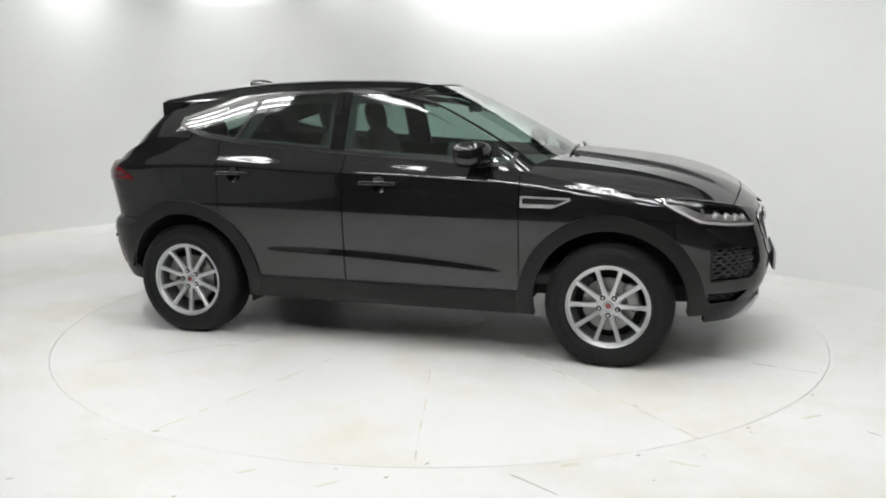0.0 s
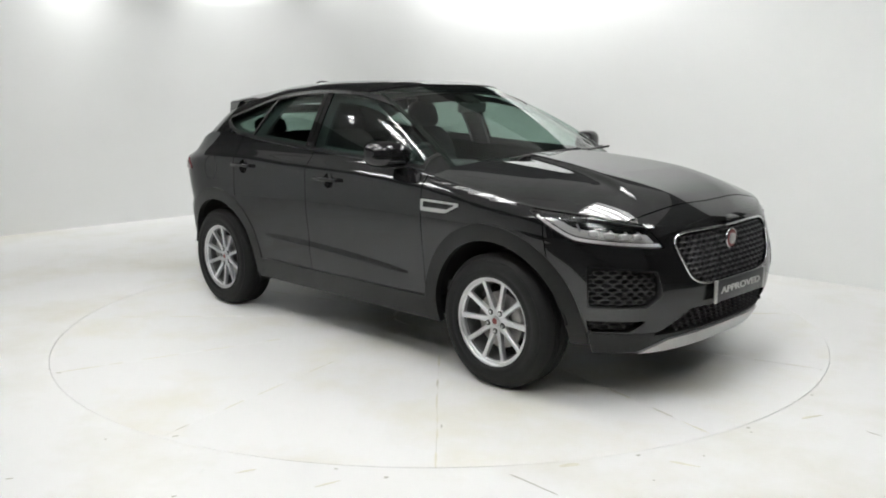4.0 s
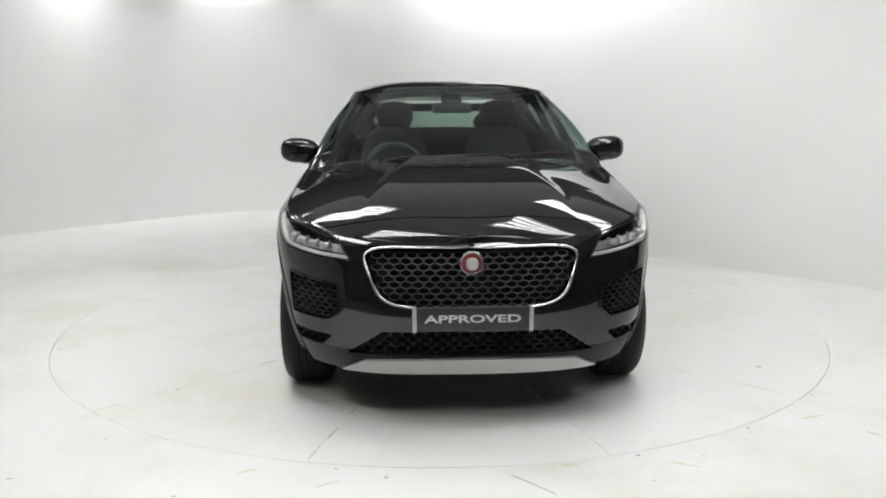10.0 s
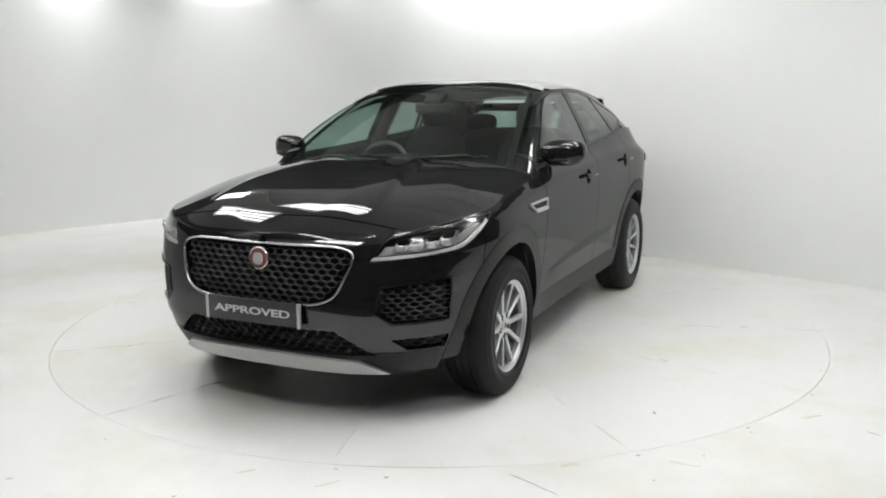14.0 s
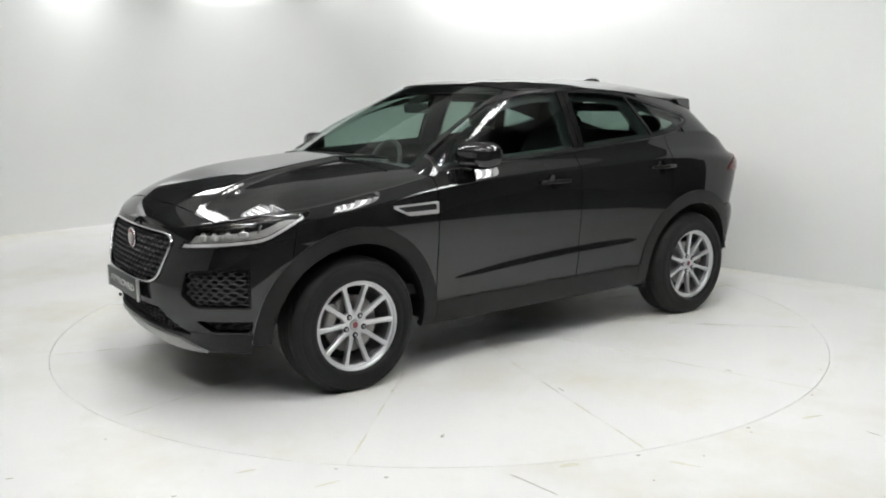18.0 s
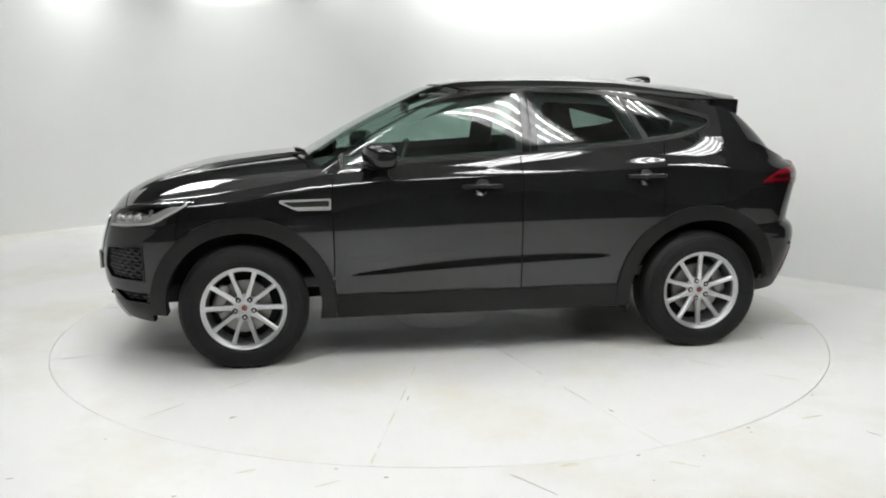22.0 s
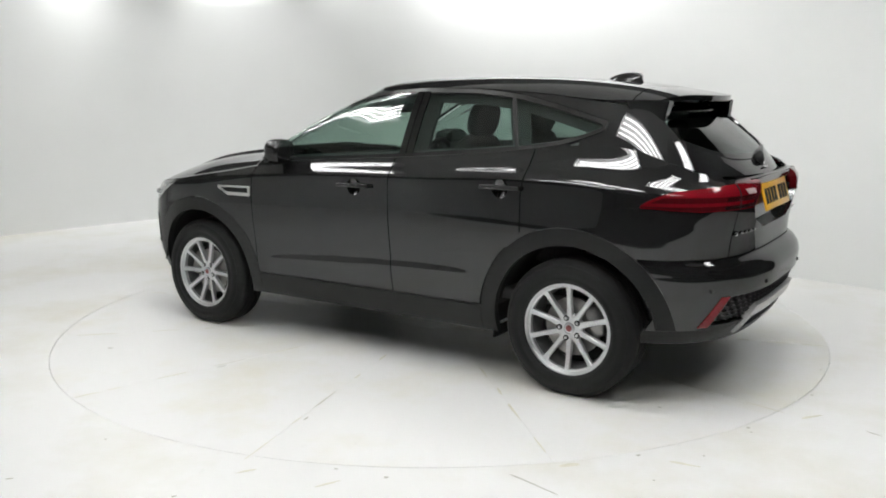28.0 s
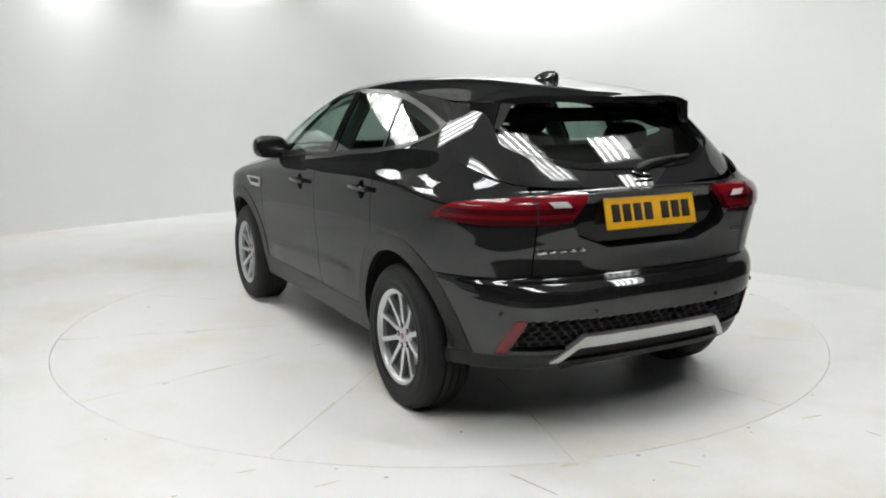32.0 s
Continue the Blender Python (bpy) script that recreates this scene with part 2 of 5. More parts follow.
def scuff(w, h, deg, x, y):
    """Thin ragged flake of dirt on the paint."""
    rnd = random.Random(int(abs(x * 971 + y * 613) * 10))
    bm = bmesh.new()
    n = 12
    ring = []
    for k in range(n):
        a = 2 * math.pi * k / n
        r = 0.5 * rnd.uniform(0.6, 1.1)
        v = Matrix.Rotation(radians(deg), 3, "Z") @ Vector((w * r * math.cos(a), h * r * math.sin(a), 0))
        ring.append(bm.verts.new((x + v.x, y + v.y, 0.0012)))
    bm.faces.new(ring)
    low = [bm.verts.new((v.co.x, v.co.y, 0)) for v in ring]
    for k in range(n):
        bm.faces.new((low[k], low[(k + 1) % n], ring[(k + 1) % n], ring[k]))
    return bm


TILE = mat("ceiling_tile", (0.68, 0.68, 0.67), 0.8, var=0.1, scale=1.2)
LENSW = mat("lamp_bulb_glass", (0.5, 0.5, 0.5), 0.15, metal=0.4)
LAMPIN = mat("lamp_bowl", (0.30, 0.30, 0.31), 0.3, metal=0.8, var=0.3, scale=25)
SCUFF = mat("dirt_flake", (0.46, 0.45, 0.40), 0.8, var=0.4, scale=60)


SMEAR = mat("yellowed_smear", (0.70, 0.68, 0.58), 0.7, var=0.15, scale=30)
SCUFF2 = mat("pale_dirt", (0.60, 0.585, 0.52), 0.8, var=0.25, scale=50)


def build_studio():
    # floor sheet with a round hole for the table
    bm = bmesh.new()
    n = 180
    inner = [bm.verts.new((2.4805 * math.cos(2 * math.pi * i / n), 2.4805 * math.sin(2 * math.pi * i / n), 0)) for i in range(n)]
    lip = [bm.verts.new((v.co.x, v.co.y, -0.05)) for v in inner]
    outer = []
    for i in range(n):
        a = 2 * math.pi * i / n
        c, s = math.cos(a), math.sin(a)
        k = min((4.9 if c > 0 else 11) / max(1e-6, abs(c)), (13 if s > 0 else 3.6) / max(1e-6, abs(s)))
        outer.append(bm.verts.new((c * k, s * k, 0)))
    for i in range(n):
        j = (i + 1) % n
        bm.faces.new((inner[i], outer[i], outer[j], inner[j]))
        bm.faces.new((lip[i], inner[i], inner[j], lip[j]))
    fl = structure("floor", bm, FLOOR, "white painted studio floor with scuffs and yellowed patches")
    for x, y, w, h, a in ((-1.73, -2.55, 0.032, 0.012, 20), (-1.496, -2.154, 0.016, 0.009, 0), (-1.02, -2.715, 0.03, 0.010, 20), (-0.22, -2.564, 0.025, 0.014, 0), (-0.43, -2.482, 0.022, 0.007, 0),
                          (0.36, -2.635, 0.27, 0.006, -48), (0.30, -2.57, 0.07, 0.008, -47), (0.836, -2.371, 0.024, 0.012, 0), (1.403, -2.079, 0.022, 0.012, 10), (1.40, -2.13, 0.012, 0.008, 0),
                          (1.879, -1.656, 0.018, 0.010, 30), (1.108, -2.383, 0.014, 0.008, 40), (0.84, -2.61, 0.01, 0.007, 0), (1.94, -2.16, 0.09, 0.006, -55), (2.10, -1.26, 0.014, 0.008, 0)):
        part("scuff", scuff(w, h, a, x, y), SCUFF, fl, smooth=False)
    for x, y, w, h, a in ((-0.79, -2.495, 0.10, 0.016, 25), (0.525, -2.465, 0.11, 0.035, 10), (1.0, -2.46, 0.16, 0.02, -30), (1.75, -1.95, 0.14, 0.02, 20), (-0.45, -2.62, 0.12, 0.012, 30)):
        part("stain", scuff(w, h, a, x, y), SMEAR, fl, smooth=False)
    # unseen south slab is coloured dark where light falls off across the floor
    for nm, c, s in (("hall_floor_east", (7.95, 0, -0.055), (6.1, 26, 0.1)), ("dim_floor_south", (-3.05, -8.3, -0.055), (15.9, 9.4, 0.1))):
        bm = bmesh.new()
        box(bm, c, s)
        structure(nm, bm, HALLD, "dark floor out of view beyond the white floor")
    bm = bmesh.new()
    box(bm, (0, 0, -0.12), (5.4, 5.4, 0.1))
    structure("pit_floor", bm, DARK, "dark pit under the turntable")
    # two white walls with a wide rounded corner, rounded over at the top
    pts = []
    way = [Vector(v) for v in ((4.0, 0.1), (-2.2, 6.3), (-6.7, 1.8), (-6.7, -7.5))]
    rad = 1.6
    prev = way[0]
    for pa, pc, pb in zip(way, way[1:], way[2:]):
        d0, d1 = (pa - pc).normalized(), (pb - pc).normalized()
        half = d0.angle(d1) / 2
        cut = rad / math.tan(half)
        cen = pc + (d0 + d1).normalized() * rad / math.sin(half)
        s, e = pc + d0 * cut - cen, pc + d1 * cut - cen
        turn = s.angle_signed(e)
        for k in range(12):
            pts.append(prev.lerp(cen + s, k / 12))
        for k in range(24):
            pts.append(cen + Matrix.Rotation(-turn * k / 24, 2) @ s)
        prev = cen + e
    for k in range(13):
        pts.append(prev.lerp(way[-1], k / 12))
    bm = bmesh.new()
    prof = [(0, -0.02), (0, 1.0), (0, 2.0), (0, WALL_TOP - 0.15)] + [(0.15 - 0.15 * math.cos(a), WALL_TOP - 0.15 + 0.15 * math.sin(a)) for a in np.linspace(0.2, math.pi / 2, 6)] + [(0.5, WALL_TOP)]
    prof = [(-0.12 if i == len(prof) else o, z) for i, (o, z) in enumerate(prof)]
    rows = []
    for i, p in enumerate(pts):
        t = (pts[min(i + 1, len(pts) - 1)] - pts[max(i - 1, 0)]).normalized()
        nrm = Vector((t.y, -t.x))          # away from the table
        if nrm.dot(p) < 0:
            nrm = -nrm
        rows.append([bm.verts.new((p.x + nrm.x * o, p.y + nrm.y * o, z)) for o, z in prof]
                    + [bm.verts.new((p.x + nrm.x * 0.5, p.y + nrm.y * 0.5, -0.02))])
    for a, b in zip(rows, rows[1:]):
        for j in range(len(a)):
            bm.faces.new((a[j], b[j], b[(j + 1) % len(a)], a[(j + 1) % len(a)]))
    bmesh.ops.recalc_face_normals(bm, faces=bm.faces)
    w = structure("wall_cove", bm, WALL, "smooth white studio wall with a rounded corner", True)
    sharp(w, 40)
    # the dim hall round it
    for nm, c, s in (("wall_south", (0, -13, 3), (22.4, 0.2, 6)), ("wall_east", (11.1, 0, 3), (0.2, 26, 6)),
                     ("wall_west", (-11.1, 0, 3), (0.2, 26, 6)), ("wall_north", (0, 13, 3), (22.4, 0.2, 6))):
        bm = bmesh.new()
        box(bm, c, s)
        structure(nm, bm, {"wall_south": HALL, "wall_east": HALLD}.get(nm, HALL), "dim grey wall of the hall")
    # suspended ceiling of square tiles over the turntable
    bm = bmesh.new()
    box(bm, (-0.6, -1.2, 3.50), (7.8, 6.6, 0.04))
    for i in range(13):
        for j in range(11):
            box(bm, (-4.2 + 0.6 * i, -4.2 + 0.6 * j, 3.472), (0.575, 0.575, 0.02))
    structure("ceiling_tiles", bm, TILE, "pale tiled ceiling hung over the turntable")
    bm = bmesh.new()
    box(bm, (0, -6.25, 6.1), (22.4, 13.9, 0.2))
    structure("ceiling_south", bm, ROOFM, "dark hall ceiling")
    bm = bmesh.new()
    box(bm, (0, 6.95, 6.1), (22.4, 12.5, 0.2))
    structure("ceiling_north", bm, ROOFM, "dark ceiling over the studio wall")


WALL_TOP = 2.8


def tube_bank(loc, rz, tilt=0.0):
    """Batten of four fluorescent tubes in a white tray."""
    th = tagged(new("tube_light"), "white ceiling batten with four lit fluorescent tubes", "ceiling light", "tube lights over the turntable")
    bm = bmesh.new()
    box(bm, (0, 0, 0.06), (1.56, 0.54, 0.03), bev=0.008)
    for s in (-1, 1):
        box(bm, (s * 0.77, 0, 0.0), (0.02, 0.54, 0.13), bev=0.004)
        box(bm, (0, s * 0.275, 0.0), (1.56, 0.015, 0.13), bev=0.004)
    part("tray", bm, mat_tray(), th)
    for k in range(4):
        bm = lathe([(0.019, -0.74), (0.019, 0.74)], 10, "y", cap=True)
        bmesh.ops.transform(bm, matrix=Matrix.Translation((0, -0.18 + 0.12 * k, 0)) @ Matrix.Rotation(radians(90), 4, "Z"), verts=bm.verts)
        part("tube", bm, TUBE, th)
    for s in (-1, 1):
        bm = lathe([(0.004, 0.07), (0.004, 3.462 - loc[2])], 6, "z")
        bmesh.ops.translate(bm, vec=(s * 0.6, 0, 0), verts=bm.verts)
        part("hanger", bm, STEEL, th)
    th.matrix_world = pose(*loc, tilt, 0, rz)
    return th


_tray = []


def mat_tray():
    if not _tray:
        _tray.append(mat("white_tray", (0.7, 0.7, 0.7), 0.4))
    return _tray[0]


def build_table():
    tb = tagged(new("turntable"), "round white painted turntable made of wedge plates", "turntable")
    n = 12
    for k in range(n):
        bm = bmesh.new()
        a0, a1 = radians(15 + 30 * k) + 0.0004, radians(45 + 30 * k) - 0.0004
        r0, r1 = 0.32, 2.477
        top, bot = [], []
        arc = [(r0, a1 + (a0 - a1) * i / 4) for i in range(5)] + [(r1, a0 + (a1 - a0) * i / 16) for i in range(17)]
        for r, a in arc:
            top.append(bm.verts.new((r * math.cos(a), r * math.sin(a), 0)))
            bot.append(bm.verts.new((r * math.cos(a), r * math.sin(a), -0.04)))
        bm.faces.new(top)
        for i in range(len(top)):
            j = (i + 1) % len(top)
            bm.faces.new((top[i], bot[i], bot[j], top[j]))
        bmesh.ops.recalc_face_normals(bm, faces=bm.faces)
        part("plate", bm, TABLE, tb, smooth=False)
    bm = lathe([(0.0, -0.04), (0.316, -0.04), (0.316, 0.0), (0.0, 0.0)], 40, "z")
    part("hub_plate", bm, TABLE, tb, smooth=False)
    bm = lathe([(0.0, -0.06), (2.476, -0.06), (2.476, -0.008), (0.0, -0.008)], 90, "z")
    part("underlay", bm, SEAM, tb, "dirt in the joints", smooth=False)
    for x, y, w, h, a in ((1.25, 1.74, 0.035, 0.018, 30), (-0.62, -2.36, 0.05, 0.012, 20), (0.68, -2.34, 0.03, 0.012, 70), (0.40, 1.62, 0.06, 0.008, 76), (-0.55, 1.95, 0.05, 0.008, 105), (1.45, -1.42, 0.06, 0.008, -44), (-1.9, 0.9, 0.02, 0.012, 0)):
        part("scuff", scuff(w, h, a, x, y), SCUFF, tb, smooth=False)
    # dirt that has worked out of the joints, patchy along each one
    rnd = random.Random(12)
    for k in range(n):
        ang = 15 + 30 * k
        r = rnd.uniform(0.9, 1.2)
        while r < 2.42:
            ln = rnd.uniform(0.06, 0.30)
            c = min(r + ln / 2, 2.40)
            q = radians(ang)
            off = rnd.uniform(-0.004, 0.004)
            part("joint_dirt", scuff(ln, rnd.uniform(0.006, 0.016), ang, c * math.cos(q) - off * math.sin(q), c * math.sin(q) + off * math.cos(q)), SMEAR if rnd.random() < 0.75 else SCUFF2, tb, smooth=False)
            r += ln + rnd.uniform(0.02, 0.25)
    return tb


# ---------------------------------------------------------------- the car: body surfaces
# Car space: x forward, y to the car's left, z up from the floor; origin midway between the axles.
AX, HUB_Y, HUB_Z, TYRE_R = 1.3405, 0.896, 0.345, 0.358
NOSE = [(0.18, 2.05), (0.27, 2.12), (0.36, 2.17), (0.46, 2.205), (0.56, 2.213), (0.66, 2.2), (0.77, 2.17), (0.85, 2.135), (0.92, 2.08), (1.0, 1.98), (1.2, 1.7)]
TAIL = [(0.18, -1.96), (0.28, -2.04), (0.38, -2.10), (0.5, -2.145), (0.58, -2.168), (0.63, -2.172), (0.665, -2.164), (0.70, -2.138), (0.735, -2.094), (0.80, -2.096), (0.88, -2.106), (0.97, -2.118), (1.04, -2.120), (1.075, -2.108), (1.1, -2.06), (1.2, -1.98), (1.4, -1.83)]
HALFW = [(0.18, 0.83), (0.27, 0.868), (0.36, 0.890), (0.44, 0.903), (0.505, 0.909), (0.575, 0.914), (0.66, 0.923), (0.76, 0.933), (0.86, 0.938), (0.96, 0.9375), (1.02, 0.9345), (1.055, 0.9295), (1.072, 0.918), (1.095, 0.8975), (1.12, 0.876), (1.18, 0.843), (1.26, 0.808), (1.4, 0.73)]
LIFT = [(-2.1, -0.03), (-1.75, -0.01), (-1.4, 0.03), (-1.0, 0.035), (-0.5, 0.015), (0.2, 0.0), (0.85, -0.04), (1.3, -0.10), (1.7, -0.145), (2.1, -0.19)]
SWELL = [(-2.2, 1.0), (-1.80, 1.002), (-1.34, 1.010), (-0.85, 1.003), (0.0, 1.0), (0.85, 1.005), (1.34, 1.022), (1.75, 1.012), (2.2, 1.0)]
BELT = [(-2.2, 1.10), (-1.95, 1.12), (-1.75, 1.20), (-1.55, 1.255), (-1.3, 1.255), (-0.92, 1.215), (-0.6, 1.19), (-0.25, 1.165), (0.04, 1.147), (0.37, 1.128), (0.6, 1.11), (0.85, 1.075), (1.1, 1.035), (1.34, 1.0), (1.6, 0.962), (1.75, 0.948), (1.9, 0.926), (2.0, 0.903), (2.08, 0.873), (2.2, 0.84)]
X0 = 1.3
NF = 3.0


def evened(keys, soft, n=160):
    """The same curve with its kinks rounded off over a length soft."""
    lo, hi = keys[0][0], keys[-1][0]
    x = np.linspace(lo, hi, n)
    step = (hi - lo) / (n - 1)
    k = int(4 * soft / step) + 1
    v = spline(keys, x)
    ext = np.concatenate([2 * v[0] - v[k:0:-1], v, 2 * v[-1] - v[-2:-k - 2:-1]])
    w = np.exp(-0.5 * (np.arange(-k, k + 1) * step / soft) ** 2)
    return list(zip(x.tolist(), np.convolve(ext, w / w.sum(), "valid").tolist()))


HALFW, LIFT, SWELL, BELT = evened(HALFW, 0.010), evened(LIFT, 0.12), evened(SWELL, 0.12), evened(BELT, 0.06)


def smooth01(x):
    x = np.clip(x, 0, 1)
    return x * x * (3 - 2 * x)


def tail_power(z):
    return 3.2 + 0.5 * np.clip((z - 0.65) / 0.35, 0, 1)


def halfwidth(x, z):
    lift = spline(LIFT, x) * np.clip((z - 0.80) / 0.15, 0, 1)
    sw = 1 + (spline(SWELL, x) - 1) * np.clip((1.05 - z) / 0.2, 0, 1)
    # the pressed ledge along the doors, running out to a point at both ends
    k = np.clip((0.80 - x) / 1.62, 0, 1)
    low = 0.500 + 0.068 * k
    h = 0.013 + 0.050 * np.sin(math.pi * k**1.2) ** 0.8
    amp = 0.0085 * smooth01(k / 0.16) * smooth01((1 - k) / 0.12)
    q = (z - low) / h
    ledge = np.where(q > 0, smooth01(1 - q), np.clip(1 + (z - low) / 0.13, 0, 1))
    tuck = 0.020 * np.clip((0.52 - z) / 0.27, 0, 1) ** 1.5 * smooth01((x - 1.40) / 0.4)
    return spline(HALFW, z - lift) * sw + amp * ledge - tuck


def wall_xy(u, z):
    """Plan outline of the body at height z: u 0 at the nose, 1 to 2 along the flank, 3 at the tail."""
    u = np.asarray(u, float)
    z = np.asarray(z, float)
    au = np.abs(u)
    nr = tail_power(z)
    th = np.clip(au, 0, 1) * math.pi / 2
    xf = X0 + (spline(NOSE, z) - X0) * np.cos(th).clip(0) ** (2 / NF)
    yf = np.sin(th) ** (2 / NF)
    th = np.clip(3 - au, 0, 1) * math.pi / 2
    xr = -X0 - (-X0 - spline(TAIL, z)) * np.cos(th).clip(0) ** (2 / nr)
    yr = np.sin(th) ** (2 / nr)
    xm = X0 + (au - 1) * (-2 * X0)
    x = np.where(au < 1, xf, np.where(au > 2, xr, xm))
    k = np.where(au < 1, yf, np.where(au > 2, yr, 1.0))
    y = halfwidth(x, z) * k
    return x, y * np.sign(u + 1e-12)


def wall(u, z):
    x, y = wall_xy(u, z)
    return np.stack([x, y, z + 0 * x], 1)


def wall_y(x, z):
    """Half width of the body at (x, z)."""
    x = np.asarray(x, float)
    z = np.asarray(z, float)
    k = np.ones_like(x + z)
    a = np.clip((x - X0) / (spline(NOSE, z) - X0), 0, 1)
    k = np.where(x > X0, (1 - a**NF).clip(0) ** (1 / NF), k)
    nr = tail_power(z)
    a = np.clip((-X0 - x) / (-X0 - spline(TAIL, z)), 0, 1)
    k = np.where(x < -X0, (1 - a**nr).clip(0) ** (1 / nr), k)
    return halfwidth(x, z) * k


def end_face(front):
    """The nose or the tail as x over (y, z)."""
    def f(y, z):
        y = np.asarray(y, float)
        z = np.asarray(z, float)
        x = np.full(np.broadcast(y, z).shape, 1.9 if front else -1.9)
        for _ in range(12):
            hw = halfwidth(x, z)
            a = np.clip(np.abs(y) / hw, 0, 0.9995)
            if front:
                x = X0 + (spline(NOSE, z) - X0) * (1 - a**NF) ** (1 / NF)
            else:
                nr = tail_power(z)
                x = -X0 - (-X0 - spline(TAIL, z)) * (1 - a**nr) ** (1 / nr)
        return np.stack([x, y + 0 * x, z + 0 * x], 1)
    return f


nose_face, tail_face = end_face(True), end_face(False)


BONNET = [(0.80, 1.182), (0.95, 1.170), (1.1, 1.156), (1.25, 1.141), (1.4, 1.124), (1.55, 1.103), (1.7, 1.076), (1.86, 1.036), (1.96, 1.000), (2.03, 0.960), (2.08, 0.925), (2.13, 0.885), (2.16, 0.856)]

BONNET = evened(BONNET, 0.03)


def bonnet(x, t):
    """Bonnet over the front wings: t -1 to 1 across."""
    ze = spline(BELT, x)
    ye = wall_y(x, ze)
    zc = np.maximum(spline(BONNET, x), ze + 0.002)
    a = np.abs(t)
    y = ye * t
    line = 0.29 + 0.24 * (x - 1.1)
    step = 1 / (1 + np.exp((np.abs(y) - line) / 0.011))
    fade = np.clip((2.0 - x) / 0.35, 0, 1)
    s = np.clip((a - 0.34) / 0.66, 0, 1)
    z = ze + (zc - ze) * (1 - s ** (1.6 + 0.8 * np.clip((1.95 - x) / 0.5, 0, 1))) + (0.024 * step - 0.014) * fade * (1 - a**4)
    return np.stack([x, y, z], 1)


RIB_X = [1.09, 1.062, 0.94, 0.82, 0.3, -0.3, -0.9, -1.4, -1.72, -1.93, -2.03, -2.055]
RIB_Y = [0.0, 0.42, 0.715, None, None, None, None, None, None, 0.63, 0.3, 0.0]
TOP_RIB = [(0.18, 0.0, 1.578), (0.155, 0.35, 1.572), (0.07, 0.555, 1.545), (-0.02, 0.618, 1.53), (-0.2, 0.642, 1.54), (-0.45, 0.65, 1.545),
           (-0.95, 0.635, 1.518), (-1.4, 0.605, 1.465), (-1.60, 0.580, 1.437), (-1.655, 0.53, 1.42), (-1.66, 0.30, 1.425), (-1.65, 0.0, 1.43)]



def ribs():
    base = []
    for x, y in zip(RIB_X, RIB_Y):
        if y is None:
            z = float(spline(BELT, x))
            y = float(wall_y(np.array([x]), np.array([z]))[0]) - 0.006
        elif x > 0:
            z = 1.108 - 0.03 * y
        else:
            z = 1.095 + 0.03 * y
        base.append((x, y, z))
    return np.array(base), np.array(TOP_RIB)


RB, RT = ribs()


def crom(c, u):
    n = len(c)
    u = np.clip(u, 0, n - 1 - 1e-9)
    i = u.astype(int)
    t = (u - i)[:, None]
    ext = np.vstack([c[1] * [1, -1, 1], c, c[-2] * [1, -1, 1]])
    p0, p1, p2, p3 = ext[i], ext[i + 1], ext[i + 2], ext[i + 3]
    return 0.5 * (2 * p1 + (p2 - p0) * t + (2 * p0 - 5 * p1 + 4 * p2 - p3) * t**2 + (3 * p1 - p0 - 3 * p2 + p3) * t**3)


def eased(c):
    """The rib curve sampled finely and evened out."""
    u = np.arange(0, 11.001, 0.05)
    d = crom(c, u)
    full = np.vstack([d[:0:-1] * [1, -1, 1], d, d[-2::-1] * [1, -1, 1]])
    w = np.exp(-0.5 * (np.arange(-24, 25) / 7.0) ** 2)
    w /= w.sum()
    m = np.stack([np.convolve(full[:, k], w, "same") for k in range(3)], 1)
    k = smooth01((u - 5.5) / 1.5)[:, None]
    return d * (1 - k) + m[220:441] * k


DB, DT = eased(RB), eased(RT)


def cabin(u, v):
    """Glasshouse wall: u 0 at the middle of the windscreen, 11 at the middle of the rear window; v 0 at the belt, 1 at the roof."""
    u = np.asarray(u, float)
    v = np.asarray(v, float)
    au = np.abs(u)
    b, t = crom(DB, au * 20), crom(DT, au * 20)
    p = b + (t - b) * v[:, None]
    bow = 4 * v * (1 - v)
    fr, re = 1 - smooth01((au - 1.5) / 1.5), smooth01((au - 7.8) / 1.6)
    sd = 1 - fr - re
    p[:, 0] += bow * (0.017 * fr - 0.02 * re)
    p[:, 1] += bow * 0.010 * sd
    p[:, 2] += bow * (0.015 * fr + 0.01 * re)
    # the windscreen pillars stand proud of the glass
    pil = np.exp(-(((au - 2.75) / 0.6) ** 2))
    p += (bow * pil)[:, None] * [0.030, 0.014, 0.028]
    p[:, 1] *= np.sign(u + 1e-12)
    return p


ROOFC = [(-1.88, 1.480), (-1.80, 1.494), (-1.67, 1.520), (-1.48, 1.553), (-1.3, 1.576), (-1.1, 1.595), (-0.9, 1.608), (-0.55, 1.616), (-0.2, 1.612), (0.0, 1.603), (0.18, 1.578)]
ROOFY = [(-1.88, 0.46), (-1.80, 0.535), (-1.7, 0.570), (-1.4, 0.605), (-0.95, 0.635), (-0.45, 0.65), (-0.2, 0.640), (-0.02, 0.616), (0.07, 0.555), (0.155, 0.35), (0.18, 0.02)]
ROOFE = [(-1.88, 1.470), (-1.7, 1.474), (-1.55, 1.476), (-1.4, 1.478), (-0.95, 1.522), (-0.45, 1.549), (-0.2, 1.544), (-0.02, 1.535), (0.07, 1.547), (0.155, 1.573), (0.18, 1.578)]


def roof(x, t):
    ye, ze, zc = spline(ROOFY, x), spline(ROOFE, x), spline(ROOFC, x)
    return np.stack([x, ye * t, ze + np.maximum(zc - ze, 0) * (1 - np.abs(t) ** 3.6)], 1)


